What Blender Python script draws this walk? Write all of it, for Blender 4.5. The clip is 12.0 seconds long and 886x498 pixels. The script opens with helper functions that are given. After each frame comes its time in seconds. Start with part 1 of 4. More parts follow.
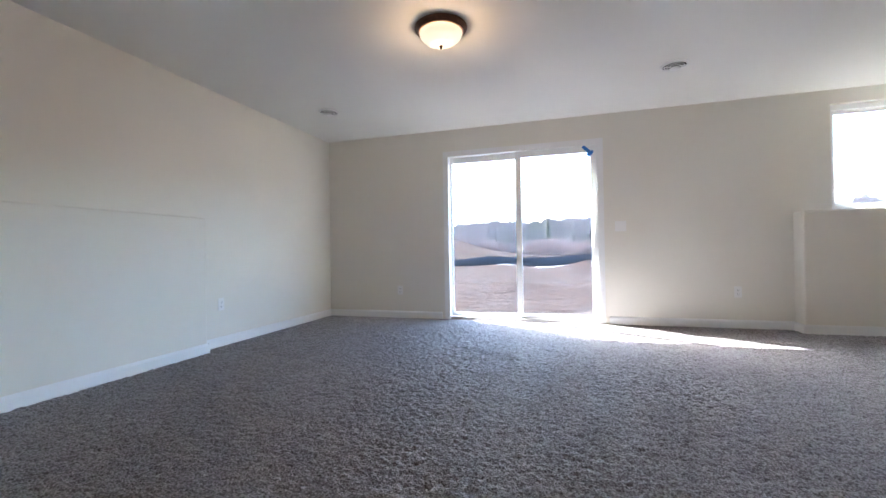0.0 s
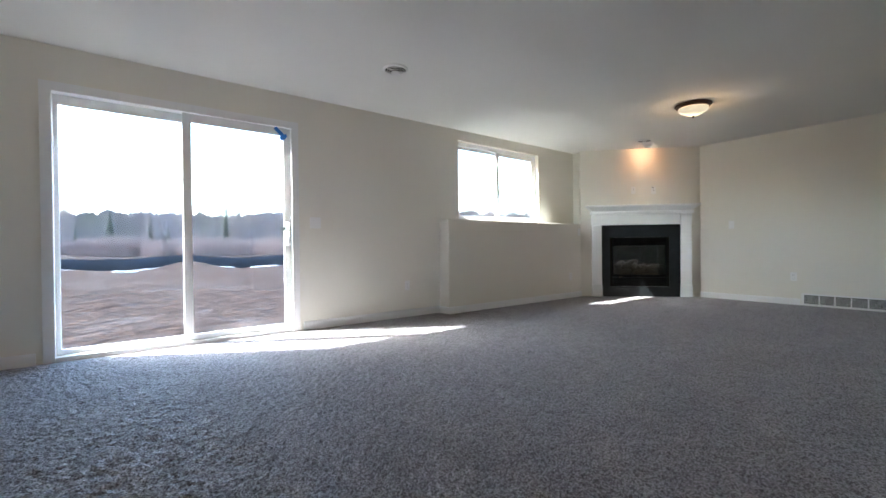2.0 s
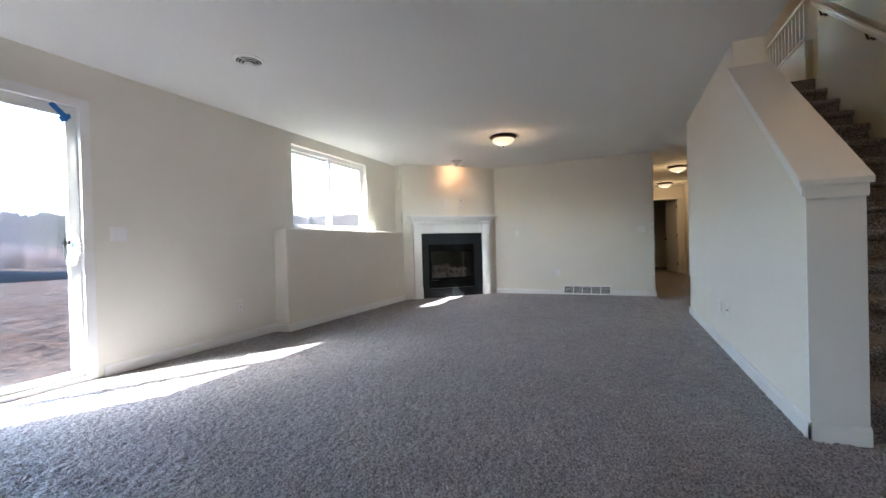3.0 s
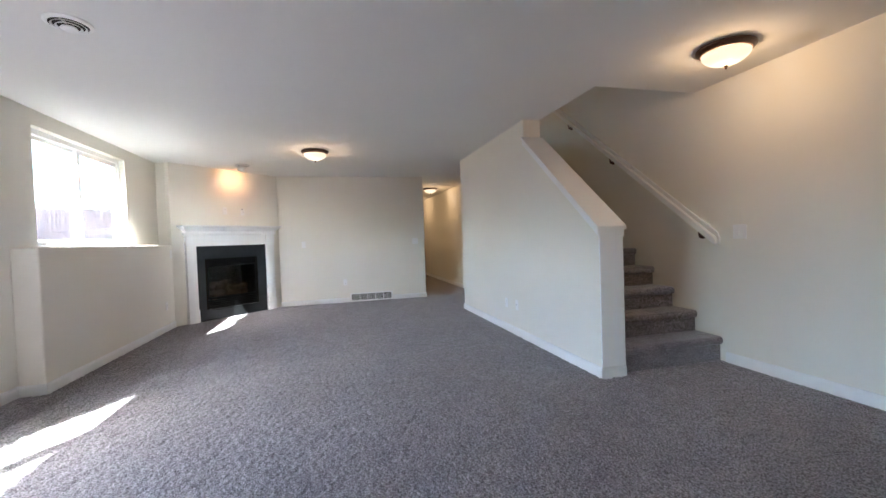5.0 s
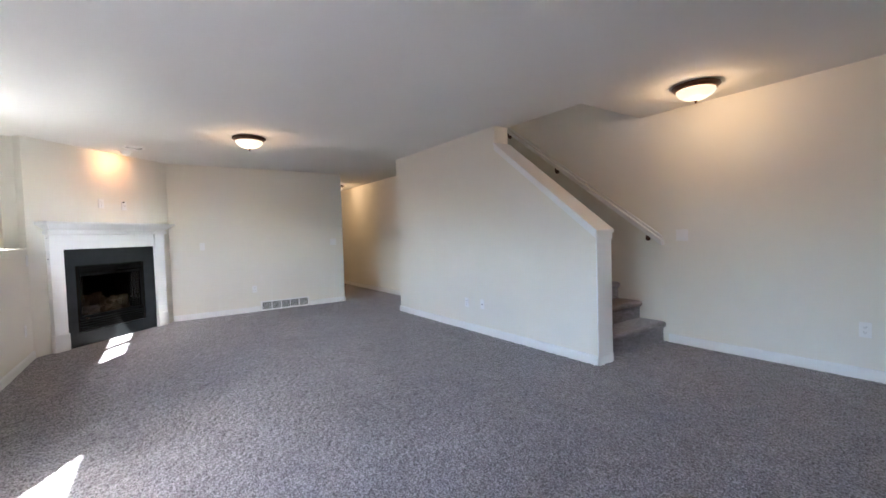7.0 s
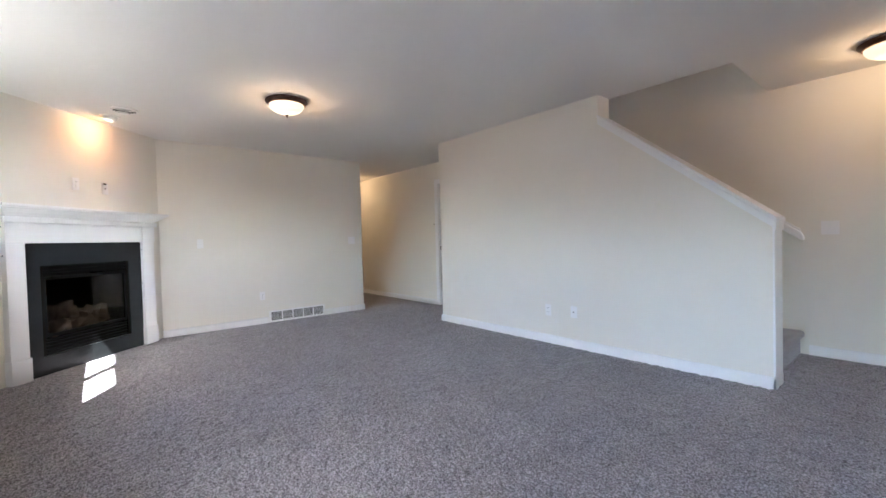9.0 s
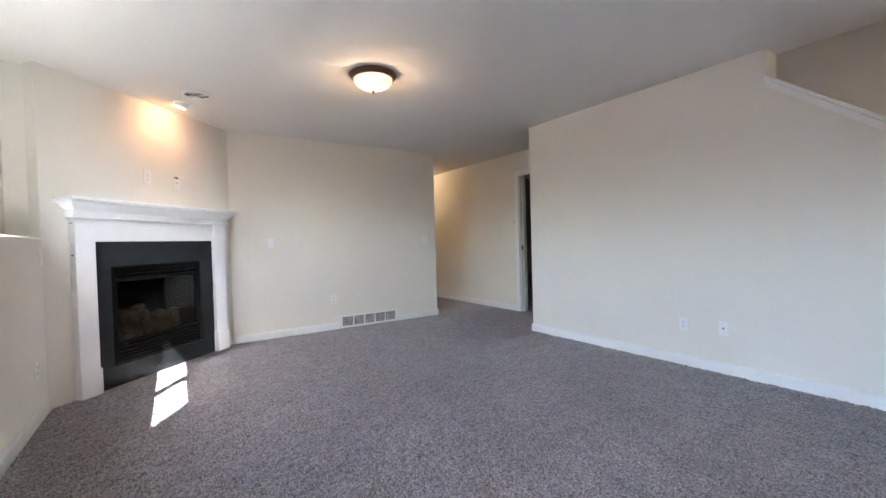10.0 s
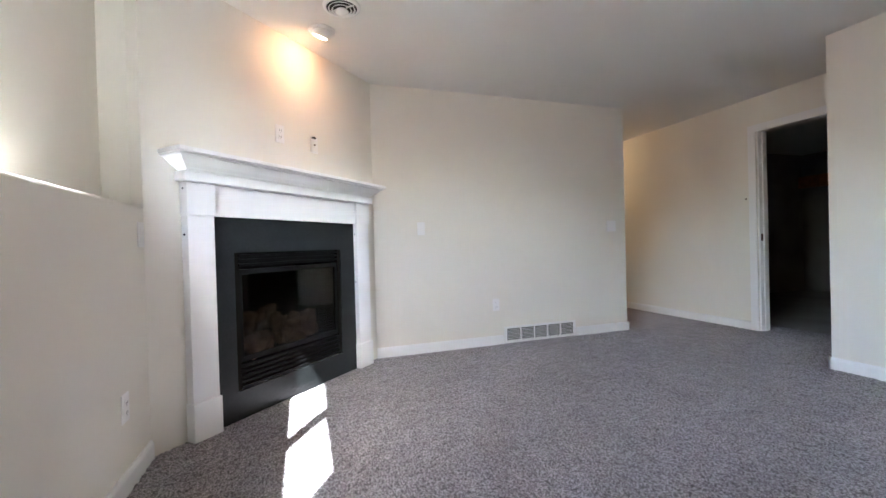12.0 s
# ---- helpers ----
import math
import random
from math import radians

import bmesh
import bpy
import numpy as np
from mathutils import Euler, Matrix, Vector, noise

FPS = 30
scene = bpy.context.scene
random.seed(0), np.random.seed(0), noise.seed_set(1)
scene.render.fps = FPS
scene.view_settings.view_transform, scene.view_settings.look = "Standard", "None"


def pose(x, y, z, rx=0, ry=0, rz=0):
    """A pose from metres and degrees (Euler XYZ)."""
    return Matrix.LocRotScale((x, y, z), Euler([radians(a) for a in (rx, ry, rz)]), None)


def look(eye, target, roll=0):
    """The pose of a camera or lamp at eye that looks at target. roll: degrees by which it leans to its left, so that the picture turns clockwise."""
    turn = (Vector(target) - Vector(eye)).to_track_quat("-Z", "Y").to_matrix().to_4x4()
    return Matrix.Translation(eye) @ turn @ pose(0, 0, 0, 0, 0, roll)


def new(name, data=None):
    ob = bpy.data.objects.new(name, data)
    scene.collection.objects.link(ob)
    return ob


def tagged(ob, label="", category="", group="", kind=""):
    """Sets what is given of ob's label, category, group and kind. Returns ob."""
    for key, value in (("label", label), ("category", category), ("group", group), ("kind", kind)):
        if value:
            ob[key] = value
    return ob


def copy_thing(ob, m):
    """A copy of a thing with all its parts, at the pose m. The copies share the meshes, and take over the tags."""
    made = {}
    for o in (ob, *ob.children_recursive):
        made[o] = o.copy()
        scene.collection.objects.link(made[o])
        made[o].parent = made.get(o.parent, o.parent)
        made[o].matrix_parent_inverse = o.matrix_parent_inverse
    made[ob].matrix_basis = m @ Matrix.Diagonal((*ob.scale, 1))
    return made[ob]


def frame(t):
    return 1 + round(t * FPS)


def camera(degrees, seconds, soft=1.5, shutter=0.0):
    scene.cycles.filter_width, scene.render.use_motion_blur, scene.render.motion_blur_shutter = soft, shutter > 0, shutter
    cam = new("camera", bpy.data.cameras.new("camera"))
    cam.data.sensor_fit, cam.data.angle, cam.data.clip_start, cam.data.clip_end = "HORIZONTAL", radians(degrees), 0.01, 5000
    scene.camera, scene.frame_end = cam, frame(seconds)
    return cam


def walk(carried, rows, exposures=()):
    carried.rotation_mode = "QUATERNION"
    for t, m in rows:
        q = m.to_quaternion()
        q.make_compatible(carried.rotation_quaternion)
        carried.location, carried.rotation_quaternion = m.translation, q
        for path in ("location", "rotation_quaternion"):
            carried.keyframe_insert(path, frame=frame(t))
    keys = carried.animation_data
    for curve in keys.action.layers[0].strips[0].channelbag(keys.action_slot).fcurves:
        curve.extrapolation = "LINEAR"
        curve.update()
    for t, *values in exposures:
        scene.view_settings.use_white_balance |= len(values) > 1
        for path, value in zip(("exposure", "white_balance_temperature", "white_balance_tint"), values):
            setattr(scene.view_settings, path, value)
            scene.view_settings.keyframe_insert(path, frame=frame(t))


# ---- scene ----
cam = camera(94.2, 12.0)
PATH = [
    (0, (0.415, 0.181, 0.859), (-0.163, 2.096, 0.871), -1.0),
    (0.5, (0.204, 0.344, 0.846), (-0.044, 2.329, 0.840), -0.7),
    (1, (-0.087, 0.547, 0.813), (0.152, 2.533, 0.815), -0.6),
    (1.5, (-0.310, 0.745, 0.839), (0.418, 2.607, 0.826), -0.4),
    (2, (-0.544, 0.957, 0.850), (0.662, 2.553, 0.837), -0.6),
    (2.5, (-0.779, 1.234, 0.861), (0.811, 2.448, 0.856), -1.2),
    (3, (-1.011, 1.498, 0.948), (0.825, 2.292, 0.930), -1.6),
    (3.5, (-1.213, 1.720, 1.001), (0.745, 2.127, 0.972), -1.8),
    (3.7, (-1.291, 1.872, 1.005), (0.693, 2.122, 0.978), -2.2),
    (5.3, (-1.408, 2.908, 1.206), (0.491, 2.283, 1.150), -2.0),
    (5.5, (-1.393, 3.056, 1.237), (0.479, 2.354, 1.176), -2.1),
    (6, (-1.253, 3.345, 1.216), (0.544, 2.469, 1.162), -1.9),
    (6.5, (-1.024, 3.623, 1.215), (0.691, 2.594, 1.156), -1.9),
    (6.7, (-0.940, 3.724, 1.216), (0.746, 2.651, 1.150), -1.9),
    (8.3, (0.100, 4.233, 1.106), (1.613, 2.927, 1.055), -1.5),
    (8.5, (0.267, 4.260, 1.106), (1.781, 2.954, 1.059), -1.6),
    (9, (0.683, 4.280, 1.105), (2.218, 2.998, 1.059), -1.5),
    (9.5, (1.103, 4.296, 1.101), (2.691, 3.080, 1.058), -1.6),
    (10, (1.501, 4.276, 1.093), (3.169, 3.175, 1.056), -1.6),
    (10.5, (1.938, 4.241, 1.048), (3.682, 3.263, 1.022), -1.8),
    (11, (2.329, 4.253, 1.027), (4.142, 3.411, 0.996), -1.6),
    (11.5, (2.694, 4.284, 0.993), (4.556, 3.555, 0.971), -1.6),
    (12, (3.084, 4.309, 0.974), (4.977, 3.665, 0.956), -1.6),
]

walk(cam, [(t, look(eye, target, roll)) for t, eye, target, roll in PATH],
     exposures=[(0.0, 6.88, 6000, 5), (2.0, 6.38, 5950, 1), (3.5, 6.78, 5950, 4), (6.0, 7.0, 5900, 7), (9.5, 7.08, 5900, 8), (12.0, 7.08, 5800, 7)])

# ---- light ----
# direction in which the sunlight travels
SUN = Vector((0.885, -0.515, -1.0)).normalized()
world = bpy.data.worlds.new("world")
scene.world = world
world.use_nodes = True
wn = world.node_tree.nodes
sky = wn.new("ShaderNodeTexSky")
sky.sky_type = "NISHITA"
sky.sun_disc = False
sky.sun_elevation = math.asin(-SUN.z)
sky.sun_rotation = math.atan2(-SUN.x, -SUN.y)
sky.air_density, sky.dust_density, sky.ozone_density = 1.0, 2.0, 1.0
wn["Background"].inputs["Strength"].default_value = 0.15
world.node_tree.links.new(sky.outputs[0], wn["Background"].inputs["Color"])
sun = new("sun", bpy.data.lights.new("sun", "SUN"))
sun.data.energy, sun.data.angle, sun.data.color = 0.6, radians(0.5), (1.0, 0.95, 0.88)
sun.matrix_world = look((0, 12, 12), Vector((0, 12, 12)) + SUN)

H = 2.40
NY, BY, WX, WBX, EX, SY = 5.21, 5.02, -2.74, -2.63, 6.686, -0.518
LEDGE = 1.195
A = Vector((6.686, 3.718, 0))
R2 = 2 ** -0.5
DIAG = Matrix(((-R2, -R2, 0, A.x), (R2, -R2, 0, A.y), (0, 0, 1, 0), (0, 0, 0, 1)))


# ---- materials ----
def mat(name, base, rough=0.6, metal=0.0, var=0.0, var_scale=2.0, grain=0.0, grain_scale=300.0,
        bump=0.0, bump_scale=200.0, bump_dist=0.001, gloss=0.5, big_bump=0.0, rough_var=0.0):
    m = bpy.data.materials.new(name)
    m.use_nodes = True
    nt = m.node_tree
    n, l = nt.nodes, nt.links
    b = n["Principled BSDF"]
    b.inputs["Base Color"].default_value = (*base, 1)
    b.inputs["Roughness"].default_value = rough
    b.inputs["Metallic"].default_value = metal
    b.inputs["Specular IOR Level"].default_value = gloss
    tc = n.new("ShaderNodeTexCoord")

    def noise_node(scale, detail=4.0):
        t = n.new("ShaderNodeTexNoise")
        t.inputs["Scale"].default_value = scale
        t.inputs["Detail"].default_value = detail
        l.new(tc.outputs["Object"], t.inputs["Vector"])
        return t

    col = None
    for amount, scale in ((var, var_scale), (grain, grain_scale)):
        if amount:
            t = noise_node(scale)
            mr = n.new("ShaderNodeMapRange")
            mr.inputs["From Min"].default_value, mr.inputs["From Max"].default_value = 0.3, 0.7
            mr.inputs["To Min"].default_value, mr.inputs["To Max"].default_value = 1 - amount, 1 + amount
            l.new(t.outputs["Fac"], mr.inputs["Value"])
            mx = n.new("ShaderNodeVectorMath")
            mx.operation = "SCALE"
            if col is None:
                mx.inputs[0].default_value = base
            else:
                l.new(col, mx.inputs[0])
            l.new(mr.outputs["Result"], mx.inputs["Scale"])
            col = mx.outputs[0]
    if col is not None:
        l.new(col, b.inputs["Base Color"])
    if rough_var:
        t = noise_node(6.0)
        mr = n.new("ShaderNodeMapRange")
        mr.inputs["To Min"].default_value, mr.inputs["To Max"].default_value = rough - rough_var, rough + rough_var
        l.new(t.outputs["Fac"], mr.inputs["Value"])
        l.new(mr.outputs["Result"], b.inputs["Roughness"])
    if bump:
        t = noise_node(bump_scale, 3.0)
        bp = n.new("ShaderNodeBump")
        bp.inputs["Strength"].default_value, bp.inputs["Distance"].default_value = bump, bump_dist
        l.new(t.outputs["Fac"], bp.inputs["Height"])
        l.new(bp.outputs["Normal"], b.inputs["Normal"])
        if big_bump:
            t2 = noise_node(1.7, 2.0)
            b2 = n.new("ShaderNodeBump")
            b2.inputs["Strength"].default_value, b2.inputs["Distance"].default_value = big_bump, 0.02
            l.new(t2.outputs["Fac"], b2.inputs["Height"])
            l.new(b2.outputs["Normal"], bp.inputs["Normal"])
    return m


def carpet_material():
    m = mat("carpet", (0.15, 0.14, 0.145), rough=0.6, gloss=0.6)
    n, l = m.node_tree.nodes, m.node_tree.links
    b = n["Principled BSDF"]
    tc = n["Texture Coordinate"]
    vo = n.new("ShaderNodeTexVoronoi")
    vo.inputs["Scale"].default_value = 120
    fine = n.new("ShaderNodeTexNoise")
    fine.inputs["Scale"].default_value, fine.inputs["Detail"].default_value = 105, 6
    fine.inputs["Roughness"].default_value = 0.65
    mid = n.new("ShaderNodeTexNoise")
    mid.inputs["Scale"].default_value, mid.inputs["Detail"].default_value = 20, 6
    big = n.new("ShaderNodeTexNoise")
    big.inputs["Scale"].default_value, big.inputs["Detail"].default_value = 1.3, 3
    patch = n.new("ShaderNodeTexNoise")
    patch.inputs["Scale"].default_value, patch.inputs["Detail"].default_value = 6.5, 4
    for t in (vo, fine, mid, big, patch):
        l.new(tc.outputs["Object"], t.inputs["Vector"])
    ramp = n.new("ShaderNodeValToRGB")
    e = ramp.color_ramp.elements
    e[0].position, e[0].color = 0.40, (0.070, 0.062, 0.068, 1)
    e[1].position, e[1].color = 0.60, (0.385, 0.356, 0.380, 1)
    mid_e = e.new(0.5)
    mid_e.color = (0.198, 0.180, 0.194, 1)
    l.new(fine.outputs["Fac"], ramp.inputs["Fac"])

    def scaled(src, sock, lo, hi):
        mr = n.new("ShaderNodeMapRange")
        mr.inputs["From Min"].default_value, mr.inputs["From Max"].default_value = 0.3, 0.7
        mr.inputs["To Min"].default_value, mr.inputs["To Max"].default_value = lo, hi
        l.new(sock, mr.inputs["Value"])
        mx = n.new("ShaderNodeVectorMath")
        mx.operation = "SCALE"
        l.new(src, mx.inputs[0])
        l.new(mr.outputs["Result"], mx.inputs["Scale"])
        return mx.outputs[0]

    c = scaled(ramp.outputs["Color"], mid.outputs["Fac"], 0.91, 1.09)
    c = scaled(c, patch.outputs["Fac"], 0.86, 1.14)
    c = scaled(c, big.outputs["Fac"], 0.9, 1.1)
    l.new(c, b.inputs["Base Color"])
    add = n.new("ShaderNodeMath")
    add.operation = "SUBTRACT"
    l.new(fine.outputs["Fac"], add.inputs[0])
    l.new(vo.outputs["Distance"], add.inputs[1])
    bp = n.new("ShaderNodeBump")
    bp.inputs["Strength"].default_value, bp.inputs["Distance"].default_value = 0.45, 0.008
    l.new(add.outputs[0], bp.inputs["Height"])
    b2 = n.new("ShaderNodeBump")
    b2.inputs["Strength"].default_value, b2.inputs["Distance"].default_value = 0.35, 0.02
    l.new(mid.outputs["Fac"], b2.inputs["Height"])
    l.new(b2.outputs["Normal"], bp.inputs["Normal"])
    l.new(bp.outputs["Normal"], b.inputs["Normal"])
    b.inputs["Sheen Weight"].default_value = 0.4
    b.inputs["Sheen Roughness"].default_value = 0.3
    return m


def glow_material(name, colour, strength):
    m = bpy.data.materials.new(name)
    m.use_nodes = True
    b = m.node_tree.nodes["Principled BSDF"]
    b.inputs["Base Color"].default_value = (0.8, 0.76, 0.68, 1)
    b.inputs["Roughness"].default_value = 0.35
    b.inputs["Emission Color"].default_value = (*colour, 1)
    b.inputs["Emission Strength"].default_value = strength
    return m


def pane_material(name, tint, gloss_rough=0.0):
    m = bpy.data.materials.new(name)
    m.use_nodes = True
    n, l = m.node_tree.nodes, m.node_tree.links
    n.remove(n["Principled BSDF"])
    tr, gl, fr, mx = (n.new("ShaderNode" + k) for k in ("BsdfTransparent", "BsdfGlossy", "LayerWeight", "MixShader"))
    pw = n.new("ShaderNodeMath")
    pw.operation = "MULTIPLY_ADD"
    p5 = n.new("ShaderNodeMath")
    p5.operation, p5.inputs[1].default_value = "POWER", 4.0
    pw.inputs[1].default_value, pw.inputs[2].default_value = 0.85, 0.045
    tr.inputs["Color"].default_value = (*tint, 1)
    gl.inputs["Roughness"].default_value = gloss_rough
    fr.inputs["Blend"].default_value = 0.5
    l.new(fr.outputs["Facing"], p5.inputs[0])
    l.new(p5.outputs[0], pw.inputs[0])
    l.new(pw.outputs[0], mx.inputs[0])
    l.new(tr.outputs[0], mx.inputs[1])
    l.new(gl.outputs[0], mx.inputs[2])
    l.new(mx.outputs[0], n["Material Output"].inputs["Surface"])
    return m


def woods_material():
    """Massed bare trunks and twigs seen far off: upright streaks of violet, brown and dull green."""
    m = mat("distant woods", (0.2, 0.17, 0.18), rough=1.0)
    n, l = m.node_tree.nodes, m.node_tree.links
    tc = n["Texture Coordinate"]
    mp = n.new("ShaderNodeMapping")
    mp.inputs["Scale"].default_value = (1.0, 1.0, 0.22)
    l.new(tc.outputs["Object"], mp.inputs["Vector"])
    ramp = n.new("ShaderNodeValToRGB")
    e = ramp.color_ramp.elements
    e[0].position, e[0].color = 0.30, (0.075, 0.060, 0.060, 1)
    e[1].position, e[1].color = 0.70, (0.27, 0.215, 0.21, 1)
    e.new(0.5).color = (0.165, 0.128, 0.127, 1)
    fine, wide = n.new("ShaderNodeTexNoise"), n.new("ShaderNodeTexNoise")
    fine.inputs["Scale"].default_value, fine.inputs["Detail"].default_value = 0.9, 4
    fine.inputs["Roughness"].default_value = 0.7
    wide.inputs["Scale"].default_value, wide.inputs["Detail"].default_value = 0.09, 3
    l.new(mp.outputs[0], fine.inputs["Vector"])
    l.new(tc.outputs["Object"], wide.inputs["Vector"])
    l.new(fine.outputs["Fac"], ramp.inputs["Fac"])
    mr = n.new("ShaderNodeMapRange")
    mr.inputs["From Min"].default_value, mr.inputs["From Max"].default_value = 0.5, 0.66
    l.new(wide.outputs["Fac"], mr.inputs["Value"])
    mx = n.new("ShaderNodeMix")
    mx.data_type, mx.blend_type = "RGBA", "MULTIPLY"
    l.new(mr.outputs["Result"], mx.inputs[0])
    l.new(ramp.outputs["Color"], mx.inputs[6])
    mx.inputs[7].default_value = (0.75, 0.82, 0.6, 1)
    l.new(mx.outputs[2], n["Principled BSDF"].inputs["Base Color"])
    return m


def dirt_material():
    """Reddish clay with paler, drier crusts and dark clods."""
    m = mat("dirt", (0.05, 0.03, 0.026), rough=1.0, bump=1.0, bump_scale=2.5, bump_dist=0.35, gloss=0.1)
    n, l = m.node_tree.nodes, m.node_tree.links
    tc = n["Texture Coordinate"]
    col = None
    for scale, lo, hi, a, b in ((0.22, 0.42, 0.6, (0.036, 0.020, 0.015), (0.052, 0.034, 0.028)),
                                (1.6, 0.55, 0.68, None, (0.085, 0.066, 0.062)),
                                (5.0, 0.56, 0.66, None, (0.015, 0.009, 0.008)),
                                (14.0, 0.55, 0.66, None, (0.082, 0.056, 0.047))):
        t = n.new("ShaderNodeTexNoise")
        t.inputs["Scale"].default_value, t.inputs["Detail"].default_value = scale, 5
        l.new(tc.outputs["Object"], t.inputs["Vector"])
        mr = n.new("ShaderNodeMapRange")
        mr.inputs["From Min"].default_value, mr.inputs["From Max"].default_value = lo, hi
        l.new(t.outputs["Fac"], mr.inputs["Value"])
        mx = n.new("ShaderNodeMix")
        mx.data_type = "RGBA"
        if col is None:
            mx.inputs[6].default_value = (*a, 1)
        else:
            l.new(col, mx.inputs[6])
        mx.inputs[7].default_value = (*b, 1)
        l.new(mr.outputs["Result"], mx.inputs[0])
        col = mx.outputs[2]
    l.new(col, n["Principled BSDF"].inputs["Base Color"])
    return m


PAINT = mat("wall paint", (0.79, 0.768, 0.70), rough=0.75, var=0.012, var_scale=1.5, bump=0.25, bump_scale=260, big_bump=0.06, gloss=0.35)
CEIL = mat("ceiling paint", (0.80, 0.795, 0.765), rough=0.9, var=0.012, var_scale=1.2, bump=0.35, bump_scale=150, big_bump=0.05, gloss=0.2)
TRIM = mat("trim paint", (0.83, 0.835, 0.835), rough=0.35, var=0.01, bump=0.05, bump_scale=90)
VINYL = mat("white vinyl", (0.85, 0.855, 0.855), rough=0.3, var=0.01, bump=0.03, bump_scale=60)
PLASTIC = mat("white plastic", (0.835, 0.835, 0.825), rough=0.3, bump=0.02)
CARPET = carpet_material()
BRONZE = mat("oiled bronze", (0.085, 0.040, 0.025), rough=0.35, metal=0.4, var=0.2, var_scale=40, bump=0.1)
SLATE = mat("black slate", (0.011, 0.013, 0.014), rough=0.42, var=0.25, var_scale=5, grain=0.15, grain_scale=80, bump=0.15, bump_scale=60, rough_var=0.08, gloss=0.3)
BLACK = mat("black metal", (0.003, 0.003, 0.0034), rough=0.6, gloss=0.12, var=0.2, var_scale=20, bump=0.1)
SOOT = mat("firebox lining", (0.010, 0.009, 0.008), rough=0.95, var=0.3, var_scale=5, gloss=0.1)
LOG = mat("ceramic log", (0.24, 0.165, 0.11), rough=0.9, var=0.75, var_scale=14, grain=0.5, grain_scale=60, bump=0.9, bump_scale=45, bump_dist=0.006)
# near-black stands in for the shade inside outlet slots and vent throats
DARK = mat("hollow shade", (0.02, 0.02, 0.02), rough=0.8, var=0.1)
DUCT_SHADE = mat("duct shade", (0.03, 0.033, 0.03), rough=0.6, var=0.15, var_scale=8)
WOOD = mat("pine wood", (0.42, 0.20, 0.085), rough=0.7, var=0.25, var_scale=6, grain=0.15, grain_scale=60, bump=0.2)
CONCRETE = mat("concrete", (0.28, 0.27, 0.25), rough=0.9, var=0.15, var_scale=2, grain=0.1, grain_scale=70, bump=0.4, bump_scale=50)
SCREW = mat("navy plug", (0.006, 0.008, 0.03), rough=0.5)
TAPE = mat("blue tape", (0.02, 0.16, 0.55), rough=0.6, var=0.08, var_scale=30)
TAPE_PALE = mat("pale blue film", (0.16, 0.42, 0.68), rough=0.5)
DIRT = dirt_material()
SNOW = mat("old snow", (0.32, 0.32, 0.33), rough=0.8, var=0.15, var_scale=3, bump=0.4, bump_scale=12, bump_dist=0.01)
FENCE = mat("silt fabric", (0.028, 0.030, 0.038), rough=0.9, gloss=0.1, var=0.3, var_scale=1.5, bump=0.4, bump_scale=6, bump_dist=0.02)
BARK = mat("grey bark", (0.16, 0.13, 0.13), rough=0.95, var=0.3, var_scale=1.5, bump=0.5, bump_scale=20, bump_dist=0.01)
NEEDLE = mat("conifer needles", (0.055, 0.07, 0.05), rough=0.9, var=0.35, var_scale=1.0)
# grey tint added to darken the bright outdoors as seen from inside
GLASS = pane_material("dimming window glass", (0.38, 0.385, 0.385))
FIREGLASS = pane_material("smoked glass", (0.55, 0.55, 0.55))
BOWL = glow_material("lit frosted glass", (1.0, 0.78, 0.52), 0.0085)
SPOTGLOW = glow_material("lit spot lens", (1.0, 0.80, 0.58), 0.35)
HAZE = woods_material()


# ---- mesh helpers ----
def bx(bm, x0, x1, y0, y1, z0, z1, bevel=0.0):
    vs = [bm.verts.new((x, y, z)) for x in (x0, x1) for y in (y0, y1) for z in (z0, z1)]
    fs = [bm.faces.new([vs[i] for i in q]) for q in ((0, 1, 3, 2), (4, 6, 7, 5), (0, 4, 5, 1), (2, 3, 7, 6), (0, 2, 6, 4), (1, 5, 7, 3))]
    if bevel:
        es = list({e for f in fs for e in f.edges})
        bmesh.ops.bevel(bm, geom=es, offset=bevel, segments=2, affect="EDGES", profile=0.5)


def prism(bm, pts, y0, y1, bevel=0.0):
    """A slab whose outline in x and z is pts, from y0 to y1."""
    a = [bm.verts.new((x, y0, z)) for x, z in pts]
    b = [bm.verts.new((x, y1, z)) for x, z in pts]
    k = len(pts)
    fs = [bm.faces.new(a), bm.faces.new(b[::-1])]
    fs += [bm.faces.new((a[i], b[i], b[(i + 1) % k], a[(i + 1) % k])) for i in range(k)]
    bmesh.ops.recalc_face_normals(bm, faces=fs)
    if bevel:
        bmesh.ops.bevel(bm, geom=list({e for f in fs for e in f.edges}), offset=bevel, segments=2, affect="EDGES", profile=0.5)


def lathe(bm, profile, seg=40):
    """Turns a profile of (radius, z) round the z axis."""
    rings = []
    for r, z in profile:
        if r < 1e-5:
            rings.append([bm.verts.new((0, 0, z))])
        else:
            rings.append([bm.verts.new((r * math.cos(2 * math.pi * i / seg), r * math.sin(2 * math.pi * i / seg), z)) for i in range(seg)])
    fs = []
    for p, q in zip(rings, rings[1:]):
        for i in range(seg):
            j = (i + 1) % seg
            if len(p) == 1 and len(q) == 1:
                continue
            if len(p) == 1:
                fs.append(bm.faces.new((p[0], q[i], q[j])))
            elif len(q) == 1:
                fs.append(bm.faces.new((p[i], q[0], p[j])))
            else:
                fs.append(bm.faces.new((p[i], q[i], q[j], p[j])))
    for f in fs:
        f.smooth = True
    bmesh.ops.recalc_face_normals(bm, faces=fs)


